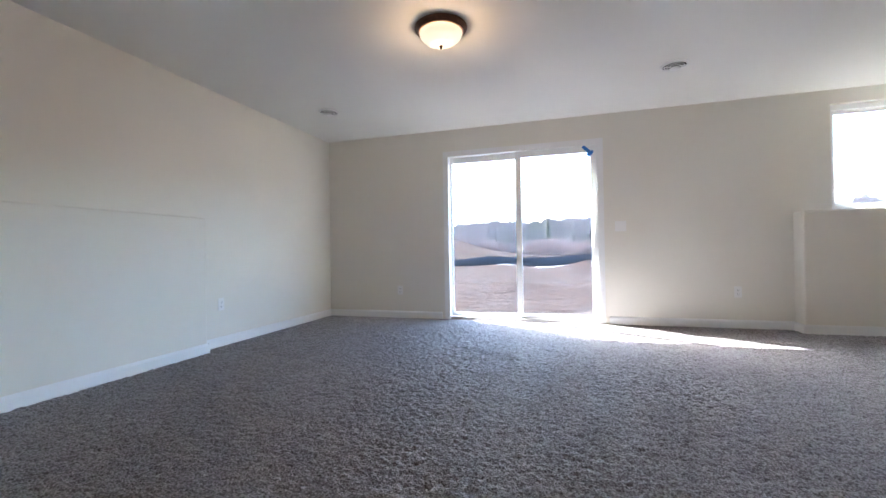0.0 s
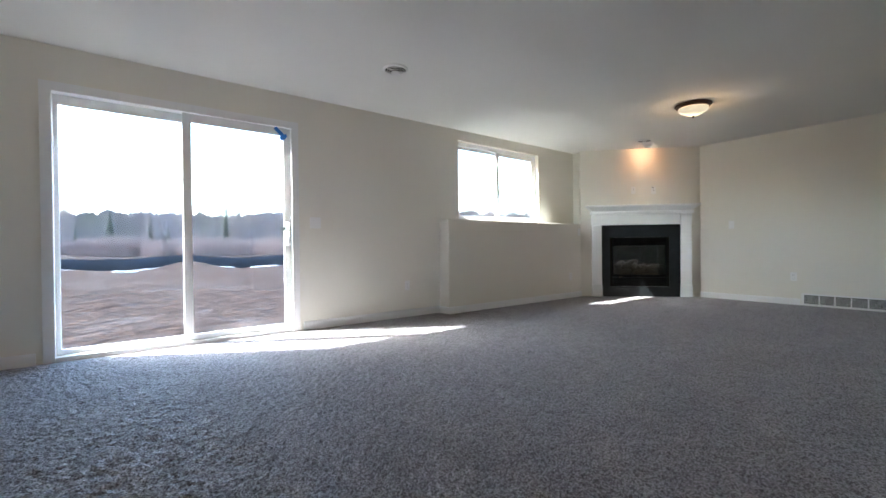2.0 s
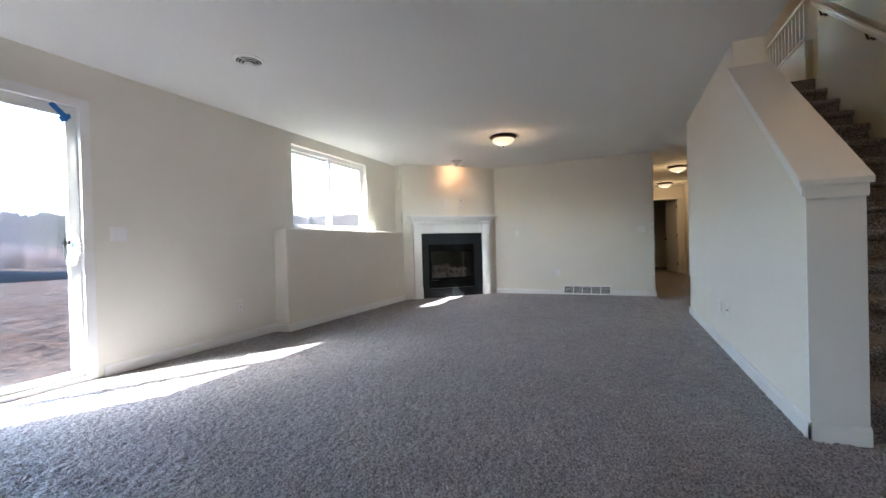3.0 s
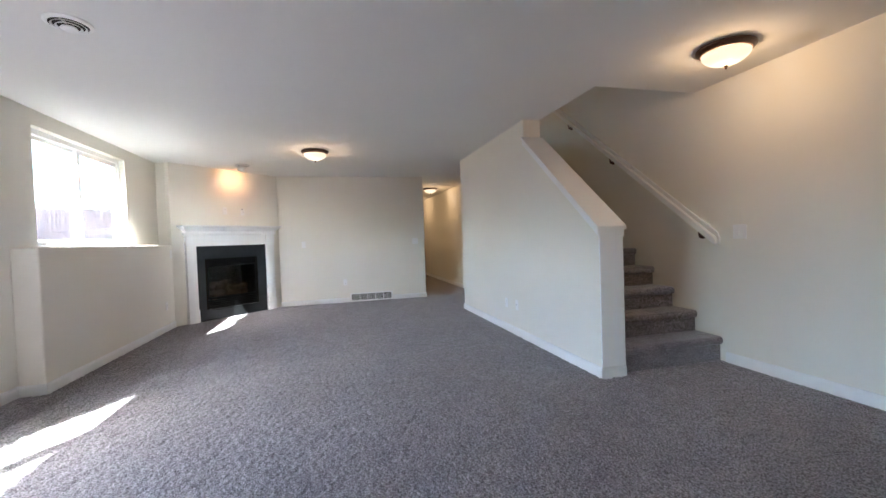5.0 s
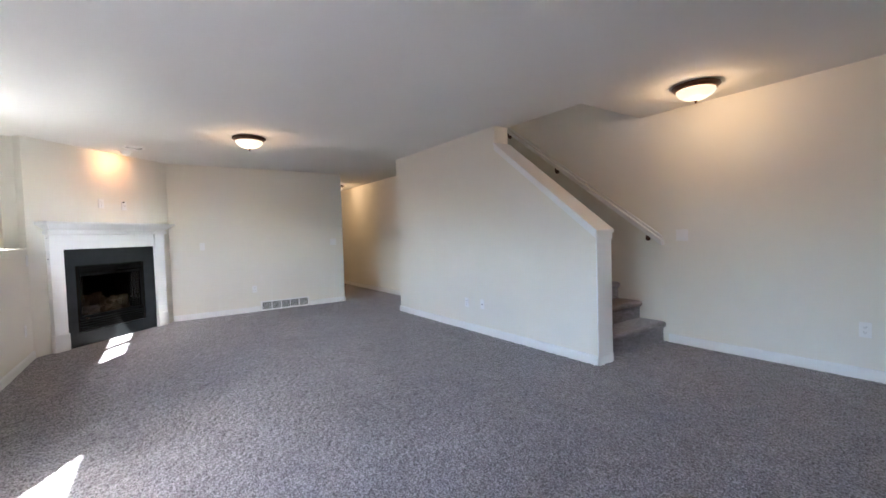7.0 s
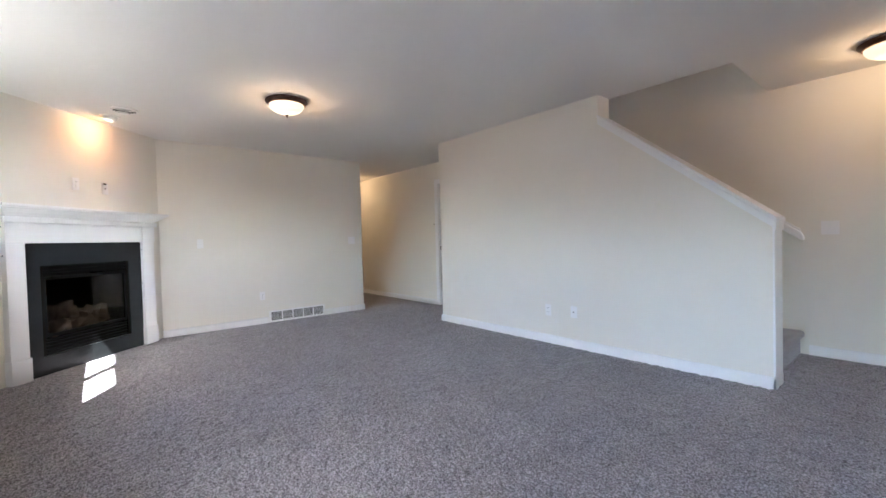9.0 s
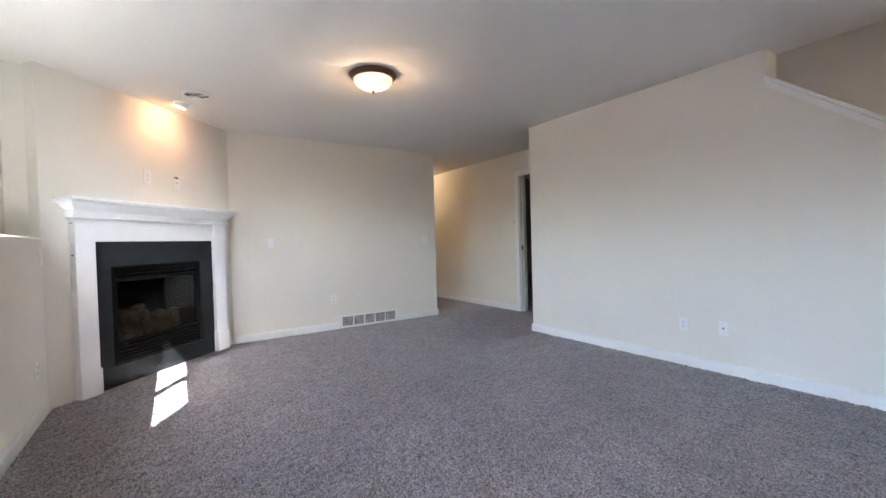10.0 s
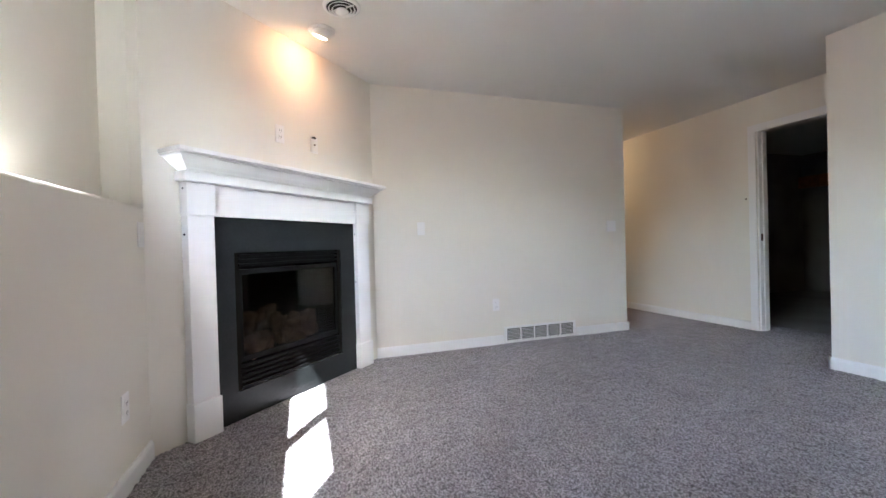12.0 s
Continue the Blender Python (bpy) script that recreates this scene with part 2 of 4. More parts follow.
def rod(bm, p, q, r0, r1, seg=8, cap=True):
    p, q = Vector(p), Vector(q)
    d = (q - p).normalized()
    s = d.orthogonal().normalized()
    t = d.cross(s)
    ra, rb = [], []
    for i in range(seg):
        a = 2 * math.pi * i / seg
        o = s * math.cos(a) + t * math.sin(a)
        ra.append(bm.verts.new(p + o * r0))
        rb.append(bm.verts.new(q + o * r1))
    for i in range(seg):
        j = (i + 1) % seg
        bm.faces.new((ra[i], ra[j], rb[j], rb[i])).smooth = seg > 5
    if cap:
        bm.faces.new(ra[::-1])
        bm.faces.new(rb)


def mesh_ob(name, bm, material):
    me = bpy.data.meshes.new(name)
    bm.to_mesh(me)
    bm.free()
    me.materials.append(material)
    return new(name, me)


def part(name, bm, material, parent, label=""):
    ob = mesh_ob(name, bm, material)
    ob.parent = parent
    return tagged(ob, label=label)


def thing(name, m, label, category, group=""):
    ob = new(name)
    ob.empty_display_size = 0.1
    ob.matrix_world = m
    return tagged(ob, label=label, category=category, group=group)


def setting(name, bm, material, label=""):
    return tagged(mesh_ob(name, bm, material), label=label, kind="structure")


def boxes(*rows):
    bm = bmesh.new()
    for r in rows:
        bx(bm, *r)
    return bm


# ---- large structure ----
setting("floor", boxes((WX - 0.2, 6.679, SY, NY, -0.12, -0.012), (6.679, 12.3, SY, NY, -0.12, 0.0)), CARPET, "grey-brown speckled cut-pile carpet")


def pile():
    """The carpet's tufts in the main room as real relief."""
    x0, x1, y0, y1, step = WX, 6.68, SY, NY, 0.0095
    nx, ny = int((x1 - x0) / step) + 1, int((y1 - y0) / step) + 1
    rg = np.random.default_rng(5)

    def smooth(a, k):
        for ax in (0, 1):
            a = sum(np.roll(a, s, ax) for s in range(-k, k + 1)) / (2 * k + 1)
        return a / a.std()

    h = 0.95 * rg.standard_normal((ny, nx)) + 0.45 * smooth(rg.standard_normal((ny, nx)), 1) + 0.15 * smooth(rg.standard_normal((ny, nx)), 3)
    gx, gy = np.meshgrid(np.linspace(x0, x1, nx), np.linspace(y0, y1, ny))
    jit = step * 0.25
    co = np.empty((ny, nx, 3), np.float32)
    co[..., 0], co[..., 1] = gx + rg.uniform(-jit, jit, gx.shape), gy + rg.uniform(-jit, jit, gx.shape)
    edge = np.minimum(np.minimum(gx - x0, x1 - gx), np.minimum(gy - y0, y1 - gy))
    co[..., 2] = 0.0052 * np.clip(h, -2.4, 1.0) / 1.15 * np.clip(edge / 0.06, 0.3, 1.0)
    me = bpy.data.meshes.new("carpet_pile")
    idx = np.arange(nx * ny, dtype=np.int32).reshape(ny, nx)
    q = np.stack((idx[:-1, :-1], idx[:-1, 1:], idx[1:, 1:], idx[1:, :-1]), -1).reshape(-1)
    k = q.size // 4
    me.vertices.add(nx * ny)
    me.vertices.foreach_set("co", co.reshape(-1))
    me.loops.add(q.size)
    me.loops.foreach_set("vertex_index", q)
    me.polygons.add(k)
    me.polygons.foreach_set("loop_start", np.arange(0, 4 * k, 4, dtype=np.int32))
    me.update(calc_edges=True)
    me.materials.append(CARPET)
    return tagged(new("carpet_pile", me), label="grey-brown speckled cut-pile carpet tufts", kind="structure")


pile()
setting("utility_floor", boxes((2.0, 8.0, -4.2, SY - 0.002, -0.12, -0.006)), CONCRETE, "bare grey concrete slab")

OX0, OX1, OZ = -1.06, 0.80, 2.10
WIX0, WIX1, WIZ0, WIZ1 = 2.94, 4.56, LEDGE, 2.26
T = 0.13
setting("wall_north", boxes(
    (WX - T, OX0, NY, NY + T, -0.3, H), (OX0, OX1, NY, NY + T, OZ, H), (OX1, WIX0, NY, NY + T, -0.3, H),
    (WIX0, WIX1, NY, NY + T, -0.3, WIZ0), (WIX0, WIX1, NY, NY + T, WIZ1, H), (WIX1, EX + T, NY, NY + T, -0.3, H),
    (OX0, OX1, NY, NY + T, -0.3, -0.002)), PAINT, "cream painted drywall with patio door and window openings")
setting("wall_north_ledge", boxes((2.61, 5.75, BY, NY - 0.0005, 0, LEDGE, 0.012), (5.46, 5.75, BY + 0.02, NY - 0.0005, LEDGE - 0.02, H)), PAINT,
        "cream half-height foundation ledge under the window")
setting("wall_west", boxes((WX - T, WX, SY - T, NY, -0.12, H)), PAINT, "cream painted drywall")
setting("wall_west_ledge", boxes((WX, WBX, SY, 3.05, 0, 1.19, 0.012)), PAINT, "cream half-height foundation ledge")
setting("wall_east", boxes((EX, EX + 0.12, 0.985, NY, -0.12, H)), PAINT, "cream painted drywall")
setting("wall_hall_north", boxes((EX + 0.12, 12.0, 0.985, 1.105, -0.12, H)), PAINT, "cream painted hallway drywall")
DX0, DX1, DZ = 5.2, 6.035, 2.06
setting("wall_hall_south", boxes((4.9, DX0, -0.23, -0.11, -0.12, H), (DX1, 12.0, -0.23, -0.11, -0.12, H),
                                 (DX0, DX1, -0.23, -0.11, DZ, H)), PAINT, "cream painted hallway drywall")
EY0, EY1 = 0.02, 0.80
setting("wall_hall_end", boxes((12.0, 12.12, -0.20, EY0, -0.12, H), (12.0, 12.12, EY1, 1.105, -0.12, H), (12.0, 12.12, EY0, EY1, 2.06, H)),
        PAINT, "cream painted drywall at the end of the hallway")
setting("wall_south", boxes((WX - T, 4.9, SY - 0.12, SY, -0.12, H)), PAINT, "cream painted drywall beside the stairs")
setting("wall_stair_end", boxes((4.9, 5.0, SY - 0.12, 0.51, -0.12, H)), PAINT, "cream painted drywall")

# half wall beside the stairs, rising to the ceiling
HX0, HX1, HY0, HY1 = 1.405, 2.68, 0.51, 0.707
CZ0, CZ1 = 1.19, 2.18
bm = bmesh.new()
prism(bm, [(HX0, -0.12), (5.0, -0.12), (5.0, H), (HX1, H), (HX1, CZ1), (HX0, CZ0)], HY0, HY1)
setting("wall_stair", bm, PAINT, "cream half wall stepping up along the stairs")

# diagonal wall with the opening for the fireplace
FU0, FU1, FZ0, FZ1 = 0.472, 1.382, 0.165, 0.963
ob = setting("wall_diagonal", boxes((0, FU0, -0.10, 0, 0, H), (FU1, 1.8405, -0.10, 0, 0, H), (FU0, FU1, -0.10, 0, 0, FZ0), (FU0, FU1, -0.10, 0, FZ1, H)),
             PAINT, "cream painted drywall across the corner")
ob.matrix_world = DIAG

# ceiling with the stair opening
SX0, SX1 = 1.683, 4.95
setting("ceiling", boxes((WX - T, 12.3, HY1, NY + T, H, H + 0.28), (WX - T, SX0, SY - 0.12, HY1, H, H + 0.28),
                         (SX0, SX1, HY0, HY1, H, H + 0.28), (SX1, 12.3, SY - 0.12, HY1, H, H + 0.28),
                         (2.0, 12.3, -4.2, SY - 0.12, H, H + 0.28)), CEIL, "flat white painted ceiling")

# upper floor round the top of the stairs
U = H + 0.28
setting("upper_wall_south", boxes((SX0 - 0.1, 4.77, SY - 0.12, SY, U, 5.15), (4.65, 4.77, -3.2, SY - 0.12, U, 5.15), (4.65, 8.1, -3.32, -3.2, U, 5.15)), PAINT)
setting("upper_wall_south_lower", boxes((SX0, SX1, SY - 0.12, SY, H, U)), PAINT)
setting("upper_wall_west", boxes((SX0 - 0.1, SX0, SY, 3.2, U, 5.15)), PAINT)
setting("upper_wall_east", boxes((8.0, 8.1, -3.2, 3.2, U, 5.15)), PAINT)
setting("upper_wall_north", boxes((SX0 - 0.1, 6.3, 3.2, 3.32, U, 5.15), (6.6, 8.1, 3.2, 3.32, U, 5.15), (6.3, 6.6, 3.2, 3.32, U, U + 0.9), (6.3, 6.6, 3.2, 3.32, U + 1.3, 5.15)), PAINT)
setting("upper_ceiling", boxes((SX0 - 0.1, 8.1, -3.32, 3.32, 5.15, 5.3)), CEIL)
# utility room and far room, dark
setting("utility_wall", boxes((2.0, 8.0, -4.3, -4.2, -0.12, H), (1.9, 2.0, -4.3, SY - 0.12, -0.12, H), (8.0, 8.1, -4.3, -0.2, -0.12, H)), CONCRETE)
setting("far_room_wall", boxes((12.12, 15.0, -1.6, -1.5, -0.12, H), (12.12, 15.0, 2.0, 2.1, -0.12, H), (14.9, 15.0, -1.5, 2.0, -0.12, H),
                               (12.02, 12.12, -1.6, -0.2, -0.12, H), (12.02, 12.12, 1.105, 2.1, -0.12, H)), PAINT)
setting("far_room_floor", boxes((12.3, 15.0, -1.6, 2.1, -0.12, -0.002)), CONCRETE)
setting("far_room_ceiling", boxes((12.3, 15.1, -1.7, 2.2, H, H + 0.2)), CEIL)


# ---- baseboards ----
def baseboard(p, q, name="baseboard"):
    """Along the wall foot from p to q; the room lies to the left of p to q."""
    p, q = Vector((*p, 0)), Vector((*q, 0))
    d = (q - p)
    n = d.length
    x = d / n
    y = Vector((-x.y, x.x, 0))
    prof = [(0, 0), (0.014, 0), (0.014, 0.066), (0.010, 0.076), (0.006, 0.084), (0, 0.086)]
    bm = bmesh.new()
    ends = []
    for s in (0, n):
        ends.append([bm.verts.new(p + x * s + y * (0.0003 + a) + Vector((0, 0, z - 0.009 if z == 0 else z + 0.002))) for a, z in prof])
    k = len(prof)
    bm.faces.new(ends[0])
    bm.faces.new(ends[1][::-1])
    for i in range(k):
        j = (i + 1) % k
        bm.faces.new((ends[0][i], ends[1][i], ends[1][j], ends[0][j]))
    bmesh.ops.recalc_face_normals(bm, faces=bm.faces)
    setting(name, bm, TRIM, "white painted baseboard")


E1 = 0.0143
for p, q in [((OX0 - 0.062, NY), (WX, NY)), ((2.61, NY), (OX1 + 0.062, NY)), ((2.61, BY - E1), (2.61, NY)), ((5.384, BY), (2.61 - E1, BY)),
             ((WX, NY), (WX, 3.05)), ((WX, 3.05), (WBX + E1, 3.05)), ((WBX, 3.05 + E1), (WBX, SY)),
             ((EX, 2.49), (EX, 3.718)), ((EX, 0.985 - E1), (EX, 1.65)), ((12.0, 0.985), (EX - E1, 0.985)), ((DX1 + 0.082, -0.11), (12.0, -0.11)),
             ((WX, SY), (1.40, SY)), ((HX0, HY0 - E1), (HX0, HY1 + E1)), ((HX0 - E1, HY1), (5.0 + E1, HY1)), ((5.0, HY1 + E1), (5.0, -0.11)),
             ((A.x - 0.13 * R2, A.y + 0.13 * R2)[:2], (A.x, A.y)), ((5.384, BY), (A.x - 1.70 * R2, A.y + 1.70 * R2))]:
    baseboard(p, q)

# ---- stairs ----
RISE, RUN, S0 = 0.19, 0.26, 1.46
stairs = thing("staircase", pose(S0, (SY + HY0) / 2, 0), "straight carpeted stair flight climbing between two cream walls", "staircase")
hw = (HY0 - SY) / 2 - 0.002
for i in range(14):
    z1 = 0.02 + RISE * (i + 1)
    if i == 13:
        continue
    x0 = RUN * i
    prof = [(x0, 0.0 if i == 0 else z1 - RISE - 0.03), (x0, z1 - 0.07)]
    prof += [(x0 - 0.018, z1 - 0.062), (x0 - 0.027, z1 - 0.05)]
    prof += [(x0 - 0.03 + 0.034 - 0.034 * math.cos(a), z1 - 0.034 + 0.034 * math.sin(a)) for a in (0, 0.3, 0.6, 0.9, 1.2, 1.57)]
    prof += [(x0 + RUN + 0.02, z1), (x0 + RUN + 0.02, 0.0 if i == 0 else z1 - RISE - 0.03)]
    bm = bmesh.new()
    prism(bm, prof, -hw, hw)
    part("step", bm, CARPET, stairs)
bm = bmesh.new()
bx(bm, RUN * 13, RUN * 13 + 0.25, -hw, hw, 2.40, U + 0.002)
part("landing", bm, CARPET, stairs)

# sloping cap of the half wall and its end board
sl = math.atan2(CZ1 - CZ0, HX1 - HX0)
cap = thing("half_wall_cap", pose(HX0, (HY0 + HY1) / 2, CZ0), "white painted sloping cap on the stair half wall", "wall cap")
L = math.hypot(CZ1 - CZ0, HX1 - HX0)
bm = bmesh.new()
t1 = 0.026
k = math.tan(sl)
prism(bm, [(-0.028, -0.028 * k + 0.001), (HX1 - HX0, (HX1 - HX0) * k + 0.001), (HX1 - HX0, (HX1 - HX0) * k + t1 / math.cos(sl)), (-0.028, -0.028 * k + t1 / math.cos(sl))], -0.132, 0.132, 0.005)
part("cap_board", bm, TRIM, cap)
for s in (-1, 1):
    bm = bmesh.new()
    prism(bm, [(-0.012, -0.055 - 0.012 * k), (HX1 - HX0, (HX1 - HX0) * k - 0.05), (HX1 - HX0, (HX1 - HX0) * k - 0.001), (-0.012, -0.012 * k)],
          s * 0.1055, s * 0.118)
    part("cap_moulding", bm, TRIM, cap)
bm = boxes((-0.013, -0.0005, -0.105, 0.105, -CZ0 + 0.09, -0.014))
part("end_board", bm, TRIM, cap)
bm = boxes((-0.022, -0.0135, -0.112, 0.112, -0.075, -0.022))
part("end_moulding", bm, TRIM, cap)

# hand rail
rail = thing("hand_rail", pose(1.42, SY, 1.04), "white painted handrail climbing the stair wall on dark brackets", "handrail")
k = 0.735
bm = bmesh.new()
prism(bm, [(0, -0.022), (0, 0.012), (0.02, 0.034 + 0.02 * k), (3.25, 0.034 + 3.25 * k), (3.25, 3.25 * k - 0.024), (0.02, 0.02 * k - 0.034)], 0.048, 0.088, 0.008)
part("rail", bm, TRIM, rail)
bm = bmesh.new()
prism(bm, [(0.02, -0.02), (0.02, 0.03), (0.04, 0.05 + 0.04 * k), (3.25, 0.05 + 3.25 * k), (3.25, 3.25 * k - 0.045), (0.04, 0.04 * k - 0.045)], 0.0005, 0.016)
part("backing_board", bm, TRIM, rail)
for x in (0.17, 1.38, 2.24, 3.1):
    bm = bmesh.new()
    rod(bm, (x + 0.02, 0.0165, x * k - 0.075), (x + 0.01, 0.05, x * k - 0.085), 0.009, 0.009)
    rod(bm, (x + 0.01, 0.05, x * k - 0.085), (x, 0.068, x * k - 0.03), 0.009, 0.009)
    rod(bm, (x + 0.02, 0.0005, x * k - 0.075), (x + 0.02, 0.017, x * k - 0.075), 0.026, 0.024, 14)
    part("bracket", bm, BRONZE, rail, "dark bronze bracket")

# upper guard rail
guard = thing("guard_railing", pose(4.86, -0.47, U + 0.003), "white balustrade on a low wall beside the top of the stairs", "railing")
part("knee_wall", boxes((0, 1.3, -0.035, 0.035, 0, 0.44)), PAINT, guard)
part("bottom_rail", boxes((0, 1.3, -0.045, 0.045, 0.4405, 0.47)), TRIM, guard)
part("top_rail", boxes((0, 1.3, -0.03, 0.03, 0.88, 0.93, 0.008)), TRIM, guard)
for i in range(11):
    part("baluster", boxes((0.06 + i * 0.115, 0.09 + i * 0.115, -0.015, 0.015, 0.47, 0.88)), TRIM, guard)


# ---- ceiling lights ----
def ceiling_light(m):
    t = thing("ceiling_light", m, "bronze-rimmed flush ceiling light with a glowing frosted bowl", "ceiling light", "flush ceiling lights")
    bm = bmesh.new()
    lathe(bm, [(0, 0), (0.168, 0), (0.180, -0.006), (0.182, -0.014), (0.176, -0.022), (0.166, -0.028), (0.159, -0.040), (0.152, -0.044), (0.149, -0.03), (0, -0.03)], 48)
    part("pan", bm, BRONZE, t, "dark oiled bronze pan")
    bm = bmesh.new()
    lathe(bm, [(0.147, -0.045)] + [(0.147 * math.cos(a) ** 1.25, -0.045 - 0.085 * math.sin(a)) for a in [i * math.pi / 28 for i in range(1, 14)]] + [(0, -0.130)], 48)
    part("bowl", bm, BOWL, t, "lit frosted glass bowl").visible_shadow = False
    bm = bmesh.new()
    lathe(bm, [(0, -0.128), (0.012, -0.13), (0.013, -0.136), (0.007, -0.14), (0.009, -0.146), (0.005, -0.153), (0, -0.155)], 16)
    part("finial", bm, BRONZE, t)
    return t


def bulb(x, y, z=2.28, power=0.082):
    b = new("bulb", bpy.data.lights.new("bulb", "POINT"))
    b.data.energy, b.data.color, b.data.shadow_soft_size = power, (1.0, 0.62, 0.33), 0.06
    b.location = (x, y, z)


bulb(-0.388, 2.88)
light = ceiling_light(pose(-0.388, 2.88, H - 0.0005))
# unseen upstairs light and bulb, added to warm the stairwell walls
copy_thing(light, pose(5.9, 0.6, 5.1495))
bulb(5.9, 0.6, 5.03, 0.17)
for x, y in ((4.455, 2.93), (0.87, 0.05), (8.45, 0.42), (11.1, 0.42)):
    copy_thing(light, pose(x, y, H - 0.0005))
    bulb(x, y)

# ---- ceiling diffusers ----
vent = thing("air_diffuser", pose(1.31, 4.07, H - 0.0005), "white round ceiling air diffuser with ring slots", "air vent", "round air diffusers")
bm = bmesh.new()
lathe(bm, [(0.088, 0), (0.110, 0), (0.110, -0.006), (0.104, -0.012), (0.092, -0.017), (0.088, -0.013), (0.088, 0)], 40)
part("rim", bm, PLASTIC, vent)
# dark disc and core under the uncut ceiling paint the throat's shade
bm = bmesh.new()
lathe(bm, [(0.0875, -0.012), (0.0875, -0.001), (0.03, -0.001), (0.03, -0.024), (0, -0.024)], 32)
part("throat", bm, DARK, vent, "dark disc and core standing in for the shaded throat")
for r, z in ((0.080, -0.014), (0.060, -0.019)):
    bm = bmesh.new()
    lathe(bm, [(r - 0.007, z), (r, z - 0.006), (r - 0.002, z - 0.008), (r - 0.010, z - 0.001), (r - 0.007, z)], 36)
    part("ring", bm, PLASTIC, vent)
bm = bmesh.new()
lathe(bm, [(0, -0.0245), (0.034, -0.0245), (0.040, -0.032), (0.036, -0.036), (0, -0.038)], 28)
part("centre_cap", bm, PLASTIC, vent)
part("spider", boxes((-0.084, 0.084, -0.003, 0.003, -0.018, -0.009)), PLASTIC, vent)
copy_thing(vent, pose(-2.04, 4.11, H - 0.0005, 0, 0, 20))
copy_thing(vent, pose(5.575, 4.05, H - 0.0005, 0, 0, 50))

# ---- eyeball spot over the mantel ----
spot = thing("eyeball_spotlight", pose(5.89, 4.15, H - 0.0005), "white eyeball spotlight lit warm, tilted to the chimney wall", "spotlight")
bm = bmesh.new()
lathe(bm, [(0.055, 0), (0.085, 0), (0.085, -0.004), (0.07, -0.010), (0.056, -0.008)], 36)
part("trim_ring", bm, PLASTIC, spot)
tilt = look((0, 0, 0), (0.25, 0.25, -0.9))
for nm, prof, mt in (("eyeball", [(0.05, 0.045), (0.058, 0.02), (0.056, -0.01), (0.048, -0.036), (0.042, -0.036), (0.044, -0.02), (0.02, 0.03)], PLASTIC),
                     ("lens", [(0, -0.040), (0.03, -0.039), (0.041, -0.036), (0.041, -0.030), (0, -0.030)], SPOTGLOW)):
    bm = bmesh.new()
    lathe(bm, prof, 32)
    bmesh.ops.transform(bm, matrix=Matrix.Translation((0, 0, -0.006)) @ tilt, verts=bm.verts)
    part(nm, bm, mt, spot, "lit warm lens" if nm == "lens" else "")
beam = new("spot_beam", bpy.data.lights.new("spot_beam", "SPOT"))
beam.data.energy, beam.data.color, beam.data.spot_size, beam.data.spot_blend, beam.data.shadow_soft_size = 0.115, (1.0, 0.42, 0.14), radians(150), 1.0, 0.035
beam.matrix_world = look((5.875, 4.135, H - 0.055), (6.15, 4.41, H - 0.25))


# ---- wall plates ----
def plate(m, kind, gangs=1, label=""):
    w = 0.07 + 0.046 * (gangs - 1)
    names = {"outlet": ("wall_outlet", "white duplex outlet plate on the cream wall", "outlet"),
             "switch": ("light_switch", "white rocker switch plate on the cream wall", "light switch"),
             "blank": ("wall_plate", "white wall plate with a cable jack", "wall plate")}[kind]
    t = thing(names[0], m, label or names[1], names[2], names[0] + "s")
    bm = bmesh.new()
    bx(bm, -w / 2, w / 2, -0.0062, -0.0005, -0.058, 0.058, 0.0015)
    part("plate", bm, PLASTIC, t)
    for g in range(gangs):
        c = (g - (gangs - 1) / 2) * 0.046
        if kind == "outlet":
            for s in (-1, 1):
                bm = bmesh.new()
                bx(bm, c - 0.0165, c + 0.0165, -0.009, -0.0062, s * 0.02 - 0.014, s * 0.02 + 0.014, 0.001)
                part("receptacle", bm, PLASTIC, t)
                part("slots", boxes((c - 0.008, c - 0.006, -0.0098, -0.0092, s * 0.02 - 0.003, s * 0.02 + 0.007),
                                    (c + 0.006, c + 0.008, -0.0098, -0.0092, s * 0.02 - 0.003, s * 0.02 + 0.006),
                                    (c - 0.002, c + 0.002, -0.0098, -0.0092, s * 0.02 - 0.011, s * 0.02 - 0.007)), DARK, t)
        elif kind == "switch":
            bm = bmesh.new()
            prism(bm, [(-0.0165, -0.033), (0.0165, -0.033), (0.0165, 0.033), (-0.0165, 0.033)], -0.0095, -0.0062, 0.001)
            bmesh.ops.translate(bm, vec=(c, 0, 0), verts=bm.verts)
            part("rocker", bm, PLASTIC, t)
        else:
            bm = bmesh.new()
            rod(bm, (c, -0.0062, 0), (c, -0.014, 0), 0.006, 0.005, 12)
            part("jack", bm, BRONZE, t, "dark cable jack")
    return t


def facing(x, y, z, yaw):
    return pose(x, y, z, 0, 0, yaw)


plate(facing(-1.70, NY, 0.36, 0), "outlet")
plate(facing(2.12, NY, 0.38, 0), "outlet")
plate(facing(0.995, NY, 1.11, 0), "switch", 2, "white double switch plate beside the patio door")
plate(facing(5.10, BY, 0.345, 0), "outlet")
plate(facing(EX, 2.56, 0.385, -90), "outlet")
plate(facing(EX, 3.29, 1.13, -90), "switch")
plate(facing(EX, 1.175, 1.13, -90), "switch", 2, "white double switch plate near the hall corner")
plate(facing(WX, 3.31, 0.395, 90), "outlet")
plate(facing(3.27, HY1, 0.345, 180), "outlet")
plate(facing(2.97, HY1, 0.355, 180), "blank")
plate(facing(-0.06, SY, 0.38, 180), "outlet")
plate(facing(1.26, SY, 1.12, 180), "switch", 2, "white double switch plate below the handrail end")


